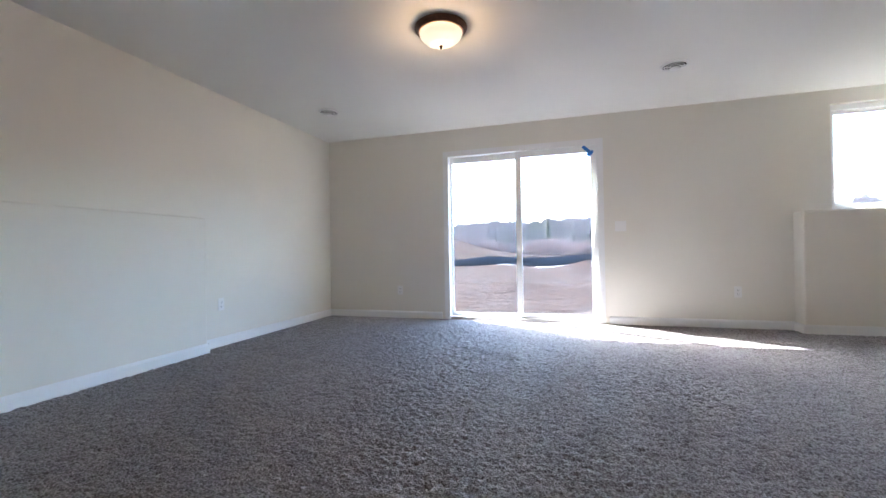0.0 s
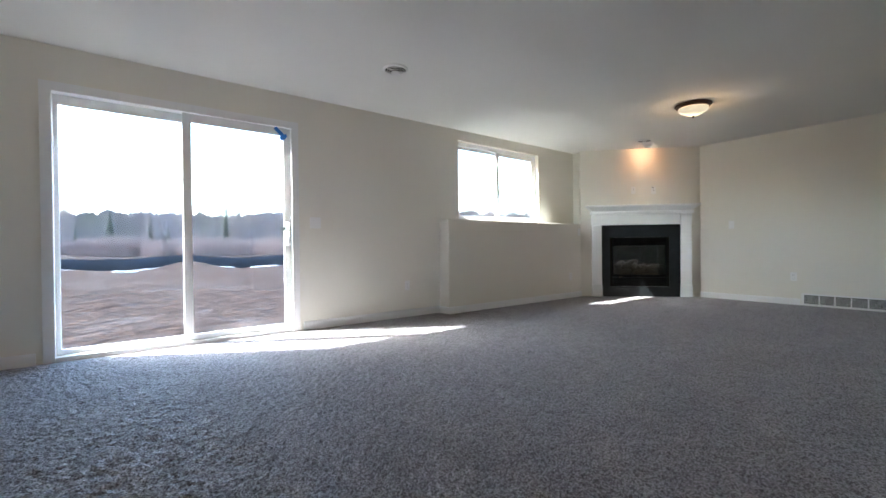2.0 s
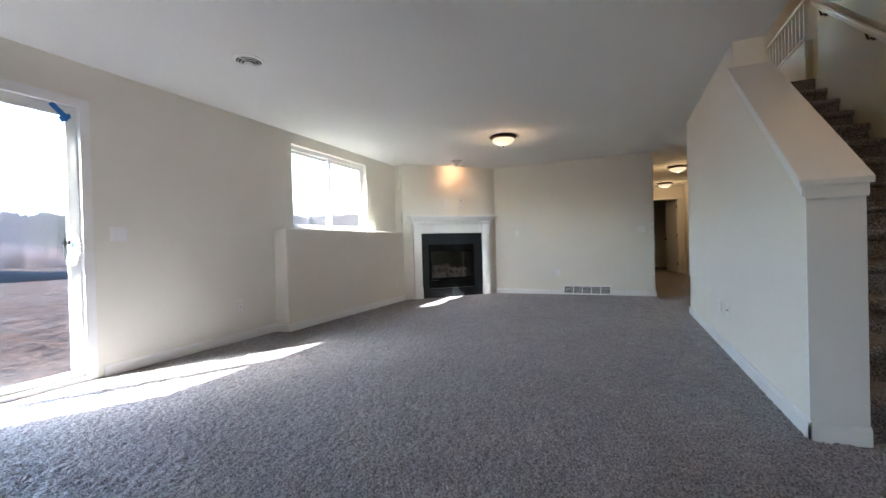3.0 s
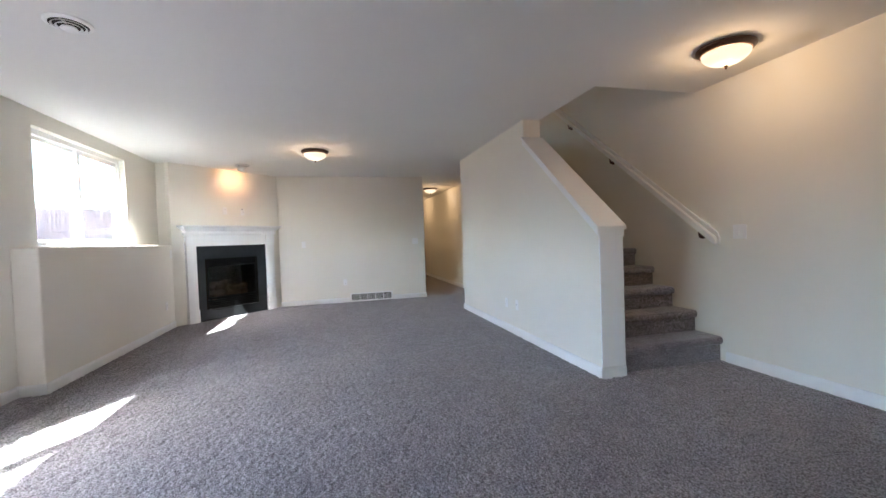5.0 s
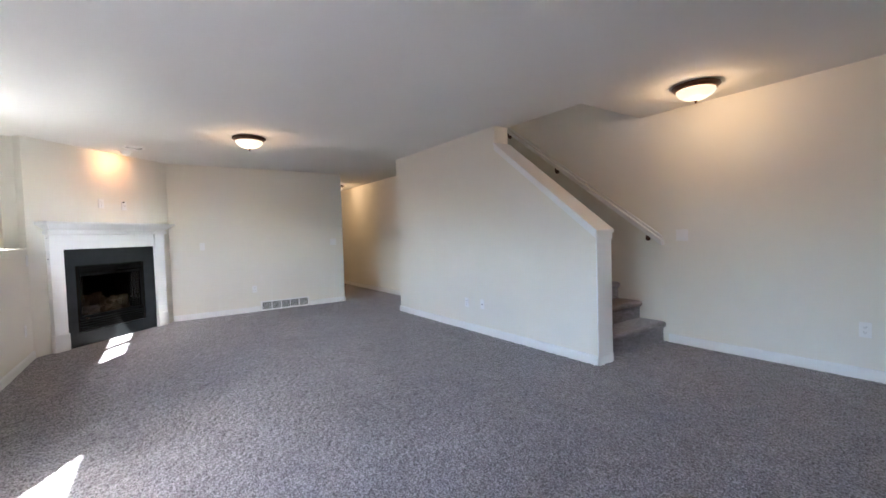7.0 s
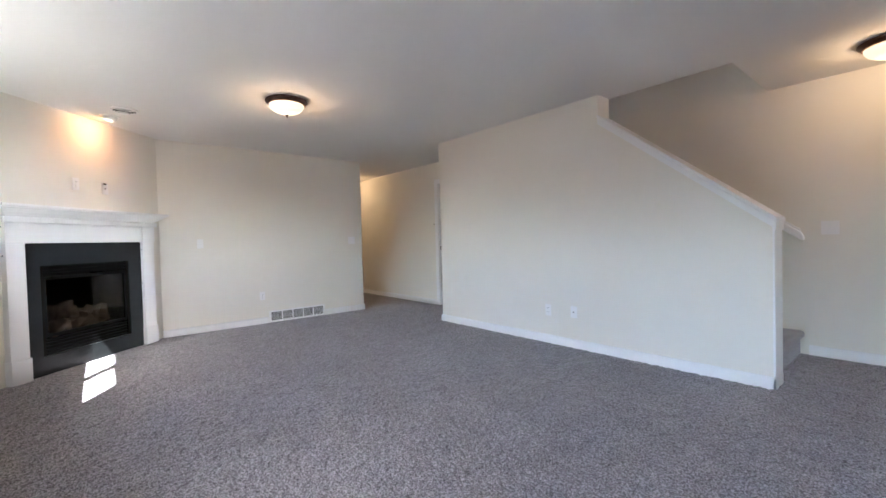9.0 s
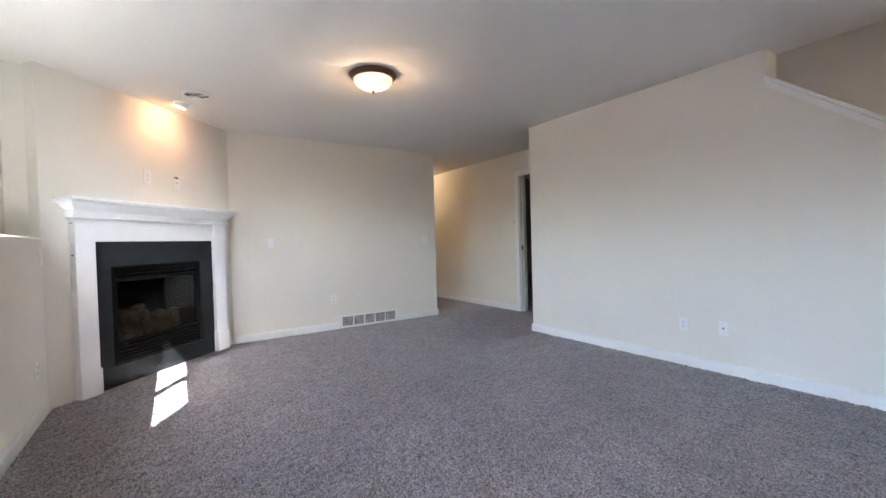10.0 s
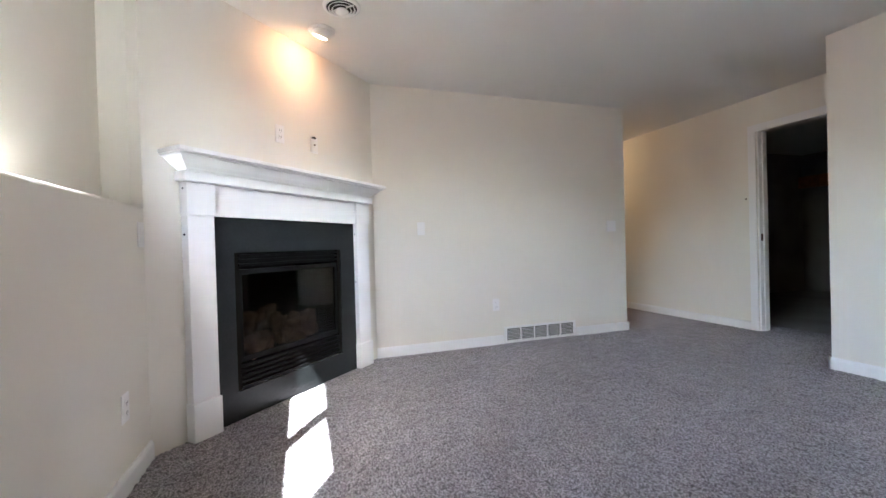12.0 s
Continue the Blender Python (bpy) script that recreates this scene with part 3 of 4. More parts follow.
def on_diag(u, z):
    return DIAG @ pose(u, 0, z, 0, 0, 180)


plate(facing(5.335, BY, 1.062, 0), "switch")
plate(on_diag(1.01, 1.73), "outlet", 1, "white outlet plate above the mantel")
plate(on_diag(0.70, 1.72), "blank", 1, "white cable plate above the mantel")

stub = thing("cable_stub", on_diag(0.722, 1.765), "short dark cable end poking out above the cable plate", "cable")
bm = bmesh.new()
rod(bm, (0, -0.001, 0.004), (0, -0.022, 0.002), 0.0055, 0.0055, 10)
rod(bm, (0, -0.022, 0.002), (0.006, -0.034, -0.006), 0.0075, 0.0065, 10)
part("cable", bm, BLACK, stub, "black cable with its plug")

# ---- return air grille ----
g = thing("return_grille", pose(EX, 2.07, 0, 0, 0, -90), "white five-bay return air grille at the wall foot", "air vent")
W, GH = 0.82, 0.165
part("frame", boxes((-W / 2, W / 2, -0.010, -0.0005, 0.003, 0.026), (-W / 2, W / 2, -0.010, -0.0005, GH - 0.022, GH),
                    (-W / 2, -W / 2 + 0.03, -0.010, -0.0005, 0.026, GH - 0.022), (W / 2 - 0.03, W / 2, -0.010, -0.0005, 0.026, GH - 0.022)), PLASTIC, g)
# near-black sheet on the solid wall paints the shade behind the louvres
part("shade_sheet", boxes((-W / 2 + 0.03, W / 2 - 0.03, -0.0018, -0.0008, 0.026, GH - 0.022)), DUCT_SHADE, g, "dark sheet standing in for the shaded duct behind the louvres")
iw = W - 0.06
for i in range(1, 5):
    c = -iw / 2 + iw * i / 5
    part("divider", boxes((c - 0.006, c + 0.006, -0.0095, -0.002, 0.026, GH - 0.022)), PLASTIC, g)
for b in range(5):
    for i in range(8):
        z = 0.031 + i * (GH - 0.054) / 8
        c0 = -iw / 2 + iw * b / 5 + 0.0065
        bm = bmesh.new()
        x1 = c0 + iw / 5 - 0.013
        vs = [bm.verts.new(v) for v in ((c0, -0.0065, z - 0.001), (x1, -0.0065, z - 0.001), (x1, -0.0025, z + 0.001), (c0, -0.0025, z + 0.001),
                                        (c0, -0.0065, z + 0.0008), (x1, -0.0065, z + 0.0008), (x1, -0.0025, z + 0.0028), (c0, -0.0025, z + 0.0028))]
        for q in ((0, 1, 2, 3), (7, 6, 5, 4), (0, 4, 5, 1), (3, 2, 6, 7), (0, 3, 7, 4), (1, 5, 6, 2)):
            bm.faces.new([vs[v] for v in q])
        part("louvre", bm, PLASTIC, g)

# ---- fireplace ----
fp = thing("fireplace", DIAG @ pose(0.91, 0, 0), "gas fireplace with black slate surround in the room corner", "fireplace")
C = 0.91


def fpart(name, rows, material, bevel=0.0, label="", parent=None):
    bm = bmesh.new()
    for r in rows:
        bx(bm, r[0] - C, r[1] - C, *r[2:], bevel)
    return part(name, bm, material, parent or fp, label)


fpart("slate_left", [(FU1, 1.519, 0.0005, 0.02, 0.002, 1.165)], SLATE)
fpart("slate_right", [(0.308, FU0, 0.0005, 0.02, 0.002, 1.165)], SLATE)
fpart("slate_top", [(FU0, FU1, 0.0005, 0.02, FZ1, 1.165)], SLATE)
fpart("slate_bottom", [(FU0, FU1, 0.0005, 0.02, 0.002, FZ0)], SLATE)
fpart("firebox", [(FU0, FU0 + 0.03, -0.42, 0.012, FZ0, FZ1), (FU1 - 0.03, FU1, -0.42, 0.012, FZ0, FZ1),
                  (FU0 + 0.03, FU1 - 0.03, -0.42, -0.005, FZ0, 0.30), (FU0 + 0.03, FU1 - 0.03, -0.42, -0.02, 0.875, FZ1),
                  (FU0 + 0.03, FU1 - 0.03, -0.45, -0.42, FZ0, FZ1)], SOOT, 0, "sooty black lining")
fr = fpart("glass_frame", [(FU0 + 0.031, FU0 + 0.055, -0.012, 0.006, 0.325, 0.865), (FU1 - 0.055, FU1 - 0.031, -0.012, 0.006, 0.325, 0.865),
                           (FU0 + 0.055, FU1 - 0.055, -0.012, 0.006, 0.835, 0.865), (FU0 + 0.055, FU1 - 0.055, -0.012, 0.006, 0.325, 0.355)], BLACK)
pane = fpart("glass", [(FU0 + 0.056, FU1 - 0.056, -0.006, -0.002, 0.356, 0.834)], FIREGLASS, 0, "smoked glass pane")
pane.visible_shadow = False
for z in (0.885, 0.912, 0.939):
    fpart("upper_louvre", [(FU0 + 0.031, FU1 - 0.031, -0.004, 0.014, z, z + 0.014)], BLACK, 0.002)
for z in (0.175, 0.205, 0.235, 0.265, 0.295):
    fpart("lower_louvre", [(FU0 + 0.031, FU1 - 0.031, -0.003, 0.014, z, z + 0.015)], BLACK, 0.002)
fpart("louvre_back", [(FU0 + 0.031, FU1 - 0.031, -0.0195, -0.016, 0.876, FZ1)], BLACK)
rng = random.Random(4)
logs = thing("fire_logs", DIAG @ pose(0.927, -0.2, 0.302), "ceramic logs, brown and charred, stacked behind the glass", "gas logs")
part("grate", boxes(*[(x - 0.006, x + 0.006, -0.12, 0.13, 0.0, 0.03) for x in (-0.3, -0.15, 0.0, 0.15, 0.3)], (-0.33, 0.33, 0.12, 0.135, 0.0, 0.04)), BLACK, logs, "black iron grate")
for (p, q, r) in [((0.36, 0.10, 0.09), (0.10, 0.06, 0.10), 0.055), ((0.05, 0.09, 0.08), (-0.33, 0.06, 0.09), 0.05), ((0.34, -0.06, 0.15), (-0.02, -0.03, 0.20), 0.06),
                  ((0.12, -0.04, 0.17), (-0.22, -0.06, 0.15), 0.05), ((0.22, 0.06, 0.20), (-0.05, -0.06, 0.27), 0.042), ((-0.12, 0.10, 0.15), (-0.36, 0.0, 0.19), 0.042),
                  ((0.34, 0.11, 0.18), (0.2, 0.02, 0.24), 0.05), ((0.30, 0.14, 0.05), (0.14, 0.13, 0.07), 0.04), ((0.02, 0.14, 0.05), (-0.14, 0.13, 0.06), 0.038),
                  ((-0.2, 0.12, 0.08), (-0.30, 0.05, 0.2), 0.04), ((0.06, 0.10, 0.13), (0.0, 0.02, 0.24), 0.036), ((-0.02, 0.11, 0.15), (-0.12, 0.08, 0.2), 0.042)]:
    bm = bmesh.new()
    p, q = Vector(p), Vector(q)
    d = (q - p).normalized()
    s = d.orthogonal().normalized()
    tt = d.cross(s)
    rings = []
    ph = rng.random() * 6
    for i in range(9):
        f = i / 8
        rr = r * (0.75 + 0.25 * math.sin(math.pi * min(max(f, 0.08), 0.92))) * (1 + rng.uniform(-0.12, 0.12))
        c = p.lerp(q, f) + Vector((0, 0, 0.012 * math.sin(ph + f * 5)))
        rings.append([bm.verts.new(c + (s * math.cos(a) + tt * math.sin(a)) * rr * (1 + 0.14 * math.sin(3 * a + ph) + rng.uniform(-0.06, 0.06)))
                      for a in [2 * math.pi * j / 12 for j in range(12)]])
    for a, b in zip(rings, rings[1:]):
        for j in range(12):
            bm.faces.new((a[j], a[(j + 1) % 12], b[(j + 1) % 12], b[j])).smooth = True
    bm.faces.new(rings[0][::-1])
    bm.faces.new(rings[-1])
    part("log", bm, LOG, logs)

mantel = thing("mantel", DIAG @ pose(0.91, 0, 0), "white painted wood mantel with crown moulding around the fireplace", "mantel")
for nm, a, b in (("pilaster", 1.52, 1.665), ("pilaster", 0.152, 0.307)):
    pl = fpart(nm, [(a, b, 0.0005, 0.055, 0.20, 1.165)], TRIM, 0.003, "", mantel)
    bm = bmesh.new()
    bx(bm, a - C - 0.006, b - C + 0.006, 0.0005, 0.068, 0.002, 0.2, 0.004)
    part("plinth", bm, TRIM, pl)
    bm = bmesh.new()
    bx(bm, a - C - 0.005, b - C + 0.005, 0.0005, 0.063, 1.165, 1.335, 0.003)
    part("block", bm, TRIM, pl)
fpart("frieze", [(0.313, 1.514, 0.0005, 0.042, 1.165, 1.335)], TRIM, 0.002, "", mantel)
fpart("lower_shelf", [(0.125, 1.695, 0.0005, 0.085, 1.336, 1.385)], TRIM, 0.008, "", mantel)
# crown moulding swept round three sides
bm = bmesh.new()
prof = [(0.07, 1.386), (0.074, 1.392)] + [(0.082, 1.394), (0.09, 1.402), (0.112, 1.416), (0.134, 1.436), (0.146, 1.448), (0.15, 1.449), (0.163, 1.452), (0.163, 1.460)]
rows = []
for d, z in prof:
    e = d - 0.07
    rows.append([bm.verts.new(v) for v in ((0.158 - e - C, 0.0005, z), (0.158 - e - C, d, z), (1.667 + e - C, d, z), (1.667 + e - C, 0.0005, z))])
for a, b in zip(rows, rows[1:]):
    for j in range(3):
        bm.faces.new((a[j], a[j + 1], b[j + 1], b[j]))
bm.faces.new(rows[0][::-1])
bm.faces.new(rows[-1])
bm.faces.new([r[0] for r in rows] + [])
bm.faces.new([r[3] for r in rows][::-1])
bmesh.ops.recalc_face_normals(bm, faces=bm.faces)
part("crown", bm, TRIM, mantel)
fpart("shelf", [(0.055, 1.77, 0.0005, 0.182, 1.461, 1.484)], TRIM, 0.005, "", mantel)
for u, z in ((1.6665, 1.30), (1.6665, 1.065), (0.3095, 1.08), (0.3095, 0.70)):
    bm = bmesh.new()
    s = 1 if u > 1 else -1
    rod(bm, (u - C, 0.03, z), (u - C + 0.004 * s, 0.03, z), 0.006, 0.006, 8)
    part("screw_head", bm, SCREW, mantel, "small dark navy screw")

# ---- patio door ----
pd = thing("patio_door", pose(0, NY, 0), "white vinyl sliding patio door, closed, overlooking bare dirt", "patio door")
cw = 0.068
part("casing", boxes((OX0 - cw + 0.045, OX0 + 0.045, -0.014, -0.0005, 0.002, OZ - 0.045 + cw), (OX1 - 0.045, OX1 + cw - 0.045, -0.014, -0.0005, 0.002, OZ - 0.045 + cw),
                     (OX0 + 0.045, OX1 - 0.045, -0.014, -0.0005, OZ - 0.045, OZ - 0.045 + cw)), TRIM, pd)
part("outer_frame", boxes((OX0 + 0.001, OX0 + 0.04, 0.0, 0.129, 0.0, OZ - 0.001), (OX1 - 0.04, OX1 - 0.001, 0.0, 0.129, 0.0, OZ - 0.001),
                          (OX0 + 0.04, OX1 - 0.04, 0.0, 0.129, OZ - 0.04, OZ - 0.001), (OX0 + 0.04, OX1 - 0.04, 0.0, 0.129, 0.001, 0.035)), VINYL, pd)


def sash(name, x0, x1, y, glass_x0, glass_x1, z0, z1, gz0, gz1, parent, d=0.03):
    bm = bmesh.new()
    for r in ((x0, glass_x0, y, y + d, z0, z1), (glass_x1, x1, y, y + d, z0, z1), (glass_x0, glass_x1, y, y + d, gz1, z1), (glass_x0, glass_x1, y, y + d, z0, gz0)):
        bx(bm, *r)
    s = part(name, bm, VINYL, parent)
    p = part("pane", boxes((glass_x0, glass_x1, y + d / 2 - 0.003, y + d / 2 + 0.003, gz0, gz1)), GLASS, s, "glass pane tinted grey to dim the view outdoors")
    # daylight still enters undimmed; only the view through the pane darkens
    p.visible_shadow = False
    return s


sash("fixed_panel", OX0 + 0.041, -0.113, 0.088, -0.99, -0.175, 0.036, OZ - 0.042, 0.075, 1.985, pd, 0.036)
sl_panel = sash("sliding_panel", -0.177, OX1 - 0.041, 0.036, -0.11, 0.69, 0.036, OZ - 0.042, 0.085, 1.985, pd, 0.036)
bm = bmesh.new()
pts = [Vector((0.715, 0.036 - 0.07 * math.sin(a), 0.99 - 0.105 * math.cos(a))) for a in [i * math.pi / 12 for i in range(13)]]
for p, q in zip(pts, pts[1:]):
    rod(bm, p, q, 0.018, 0.018, 10)
part("handle", bm, VINYL, sl_panel, "white curved pull handle")
part("latch_plate", boxes((0.70, 0.732, 0.028, 0.0358, 0.90, 1.10)), VINYL, sl_panel)
part("film_strip", boxes((0.700, 0.7135, -0.006, 0.0275, 0.935, 1.045)), TAPE_PALE, sl_panel, "pale blue film left on the handle")
part("lock_lever", boxes((0.672, 0.69, 0.014, 0.035, 1.03, 1.06)), BLACK, sl_panel, "black lock lever")
part("outer_handle", boxes((0.675, 0.70, 0.0735, 0.1, 0.93, 1.09)), BLACK, sl_panel, "black outside pull")
tape = thing("tape_strip", pose(0.675, NY + 0.032, 1.985), "blue painter's tape stuck on the door corner", "tape")
bm = bmesh.new()
prism(bm, [(-0.08, 0.055), (-0.055, 0.085), (0.045, -0.01), (0.025, -0.045)], 0.0, 0.002)
part("strip", bm, TAPE, tape)
bm = bmesh.new()
prism(bm, [(-0.03, -0.025), (-0.005, -0.06), (0.05, -0.01), (0.04, 0.02)], -0.006, -0.003)
part("loose_end", bm, TAPE, tape)

# ---- window ----
wd = thing("window_1", pose(0, NY, 0), "white vinyl sliding basement window above the ledge", "window")
fy = 0.06
part("window_frame", boxes((WIX0 + 0.001, WIX0 + 0.04, fy, 0.129, WIZ0 + 0.001, WIZ1 - 0.001), (WIX1 - 0.04, WIX1 - 0.001, fy, 0.129, WIZ0 + 0.001, WIZ1 - 0.001),
                           (WIX0 + 0.04, WIX1 - 0.04, fy, 0.129, WIZ1 - 0.05, WIZ1 - 0.001), (WIX0 + 0.04, WIX1 - 0.04, fy, 0.129, WIZ0 + 0.001, WIZ0 + 0.04)), VINYL, wd)
mid = 3.74
sash("fixed_sash", WIX0 + 0.041, mid + 0.02, fy + 0.042, WIX0 + 0.075, mid - 0.02, WIZ0 + 0.041, WIZ1 - 0.052, WIZ0 + 0.075, WIZ1 - 0.085, wd, 0.025)
ws = sash("sliding_sash", mid - 0.025, WIX1 - 0.041, fy + 0.012, mid + 0.03, WIX1 - 0.085, WIZ0 + 0.041, WIZ1 - 0.052, WIZ0 + 0.085, WIZ1 - 0.095, wd, 0.028)
for z in (1.42, 2.0):
    part("latch", boxes((mid - 0.015, mid + 0.01, fy - 0.006, fy + 0.0118, z, z + 0.05)), VINYL, ws)


# ---- doors ----
def casing(x0, x1, zt, sgn, name):
    """Flat casing and jamb round a doorway in a wall along x; sgn is the side of the room."""
    bm = bmesh.new()
    y0, y1 = sorted((sgn * 0.0005, sgn * 0.013))
    for r in ((x0 - 0.08, x0 - 0.005, y0, y1, 0.002, zt + 0.07), (x1 + 0.005, x1 + 0.08, y0, y1, 0.002, zt + 0.07), (x0 - 0.005, x1 + 0.005, y0, y1, zt + 0.0, zt + 0.07)):
        bx(bm, *r)
    return bm


dj = thing("door_1", pose(0, -0.11, 0), "white cased doorway to the dark utility room", "doorway")
part("casing", casing(DX0 + 0.01, DX1, DZ - 0.015, 1, ""), TRIM, dj)
part("jamb", boxes((DX1 - 0.018, DX1 - 0.001, -0.12, 0.0, 0.002, DZ - 0.001), (DX0 + 0.001, DX0 + 0.018, -0.12, 0.0, 0.002, DZ - 0.001), (DX0 + 0.018, DX1 - 0.018, -0.12, 0.0, DZ - 0.018, DZ - 0.001)), TRIM, dj)
part("door_stop", boxes((DX1 - 0.03, DX1 - 0.0182, -0.08, -0.045, 0.002, DZ - 0.02)), TRIM, dj)
part("strike_plate", boxes((DX1 - 0.0205, DX1 - 0.0182, -0.04, -0.012, 0.93, 1.0)), BRONZE, dj, "dark bronze strike plate")
hole = thing("wall_screw", pose(6.15, -0.11, 1.37), "small dark screw standing out of the cream hallway wall", "screw")
bm = bmesh.new()
rod(bm, (0, 0.0003, 0), (0, 0.008, 0), 0.008, 0.006, 10)
part("screw", bm, BRONZE, hole)

d2 = thing("door_2", pose(12.0, 0, 0), "white hall door standing half open at the far end", "door")
part("casing", boxes((-0.013, -0.0005, EY0 - 0.055, EY0 + 0.005, 0.002, 2.105), (-0.013, -0.0005, EY1 - 0.005, EY1 + 0.055, 0.002, 2.105), (-0.013, -0.0005, EY0 + 0.005, EY1 - 0.005, 2.045, 2.105)), TRIM, d2)
part("jamb", boxes((0, 0.12, EY0 + 0.001, EY0 + 0.018, 0.002, 2.059), (0, 0.12, EY1 - 0.018, EY1 - 0.001, 0.002, 2.059), (0, 0.12, EY0 + 0.018, EY1 - 0.018, 2.042, 2.059)), TRIM, d2)
bm = bmesh.new()
bx(bm, 0, 0.035, 0, 0.74, 0.01, 2.035, 0.002)
leafm = pose(0.11, EY0 + 0.03, 0, 0, 0, -73)
bmesh.ops.transform(bm, matrix=leafm, verts=bm.verts)
leaf = part("leaf", bm, TRIM, d2)
for z in (0.25, 1.05, 1.85):
    bm = bmesh.new()
    bx(bm, -0.006, 0.0, 0.0, 0.03, z - 0.045, z + 0.045)
    bmesh.ops.transform(bm, matrix=leafm, verts=bm.verts)
    part("hinge", bm, BRONZE, leaf, "dark hinge")
bm = bmesh.new()
rod(bm, (-0.05, 0.69, 0.95), (0.0, 0.69, 0.95), 0.025, 0.012, 12)
bmesh.ops.transform(bm, matrix=leafm, verts=bm.verts)
part("knob", bm, BRONZE, leaf, "dark bronze knob")

# timber in the utility room
beam_t = thing("wood_beam", pose(2.05, -4.1, 1.80), "rough orange-brown timber across the utility room", "beam")
part("timber", boxes((0, 5.9, 0, 0.09, 0, 0.2)), WOOD, beam_t)
for i, x in enumerate((2.4, 3.3, 4.2, 5.1, 6.0, 6.9)):
    st = thing("wall_stud", pose(x, -4.1, -0.004), "bare pine wall stud in the utility room", "stud", "wall studs")
    part("timber", boxes((0, 0.04, 0, 0.088, 0, 1.80)), WOOD, st)


# ---- outdoors ----
def ground_z(x, y):
    z = -0.16
    d = math.hypot(x, y - 5)
    z += 0.10 * noise.noise(Vector((x * 0.25, y * 0.25, 0))) * min(1, max(0, (y - 7) / 4))
    z += 0.07 * noise.noise(Vector((x * 1.1, y * 1.1, 3))) * min(1, max(0, (y - 6.5) / 3))
    z += 5.6 * math.exp(-((x + 24) / 12) ** 2 - ((y - 48) / 8) ** 2)
    z += 0.45 * math.exp(-((x - 1.6) / 1.3) ** 2 - ((y - 24.0) / 0.8) ** 2)
    z += 0.22 * math.exp(-((x + 3.5) / 2.0) ** 2 - ((y - 24.3) / 0.6) ** 2)
    z += 0.012 * max(0, y - 40)
    return z


def geometric(a, b, n, first):
    r = 1.0
    lo, hi = 1.0001, 1.5
    for _ in range(60):
        r = (lo + hi) / 2
        if first * (r ** n - 1) / (r - 1) > b - a:
            hi = r
        else:
            lo = r
    out, s, v = [a], first, a
    for _ in range(n):
        v += s
        s *= r
        out.append(v)
    return out


bm = bmesh.new()
ys = geometric(NY + T + 0.0, 900, 170, 0.12)
half = geometric(0, 900, 130, 0.16)
xs = [-v for v in half[:0:-1]] + half
grid = [[bm.verts.new((x, y, ground_z(x, y))) for x in xs] for y in ys]
for a, b in zip(grid, grid[1:]):
    for i in range(len(xs) - 1):
        bm.faces.new((a[i], a[i + 1], b[i + 1], b[i])).smooth = True
setting("ground", bm, DIRT, "bare reddish-brown construction dirt")

# silt fence
sf = thing("silt_fence", pose(0, 0, 0), "low black fabric silt fence on stakes across the dirt", "fence")
rng = random.Random(7)
bm = bmesh.new()
prev = None
n = 160
posts = []
for i in range(n + 1):
    x = -34 + 84 * i / n
    y = 25.5 + 0.8 * math.sin(x * 0.13) + 0.15 * math.sin(x * 1.7)
    top = 0.56 + 0.13 * math.sin(x * 0.31 + 1) + 0.06 * math.sin(x * 1.13) + rng.uniform(-0.02, 0.02)
    g0 = ground_z(x, y)
    row = [bm.verts.new(v) for v in ((x, y - 0.06, g0 - 0.06), (x, y, g0 + top * 0.55), (x, y - 0.02, g0 + top))]
    if prev:
        for a in range(2):
            bm.faces.new((prev[a], row[a], row[a + 1], prev[a + 1])).smooth = True
    prev = row
    if i % 5 == 0:
        posts.append((x, y, g0, top))
fab = part("fabric", bm, FENCE, sf)
fab.modifiers.new("thick", "SOLIDIFY").thickness = 0.02
for x, y, g0, top in posts:
    part("stake", boxes((x - 0.02, x + 0.02, y + 0.012, y + 0.05, g0 - 0.2, g0 + top + 0.06)), WOOD, sf)


def snow_patch(x, y, w, d, seed):
    rng = random.Random(seed)
    t = thing("snow_patch", pose(x, y, ground_z(x, y)), "thin strip of old white snow lying on the dirt", "snow", "snow patches")
    bm = bmesh.new()
    k = 20
    rim, crest = [], []
    for i in range(k):
        a = 2 * math.pi * i / k
        f = rng.uniform(0.75, 1.15)
        px, py = math.cos(a) * w * f, math.sin(a) * d * f
        rim.append(bm.verts.new((px, py, ground_z(x + px, y + py) - ground_z(x, y) - 0.05)))
        px, py = px * 0.7, py * 0.7
        crest.append(bm.verts.new((px, py, ground_z(x + px, y + py) - ground_z(x, y) + 0.07 + rng.uniform(-0.02, 0.03))))
    for i in range(k):
        bm.faces.new((rim[i], rim[(i + 1) % k], crest[(i + 1) % k], crest[i])).smooth = True
    bm.faces.new(crest)
    part("snow", bm, SNOW, t)


for i, (x, y, w, d) in enumerate(((-2.9, 24.9, 0.9, 0.2), (0.2, 24.8, 1.1, 0.22), (3.3, 24.9, 0.5, 0.2), (5.2, 24.8, 0.9, 0.2), (-0.8, 22.8, 0.5, 0.3),
                                  (-4.6, 38, 2.4, 1.2), (-1.5, 37, 1.8, 1.0), (3.0, 38, 2.4, 1.2), (7.5, 37, 1.6, 0.9), (13.5, 36, 2.0, 1.0), (10.5, 22.5, 0.6, 0.3))):
    snow_patch(x, y, w, d, 50 + i)


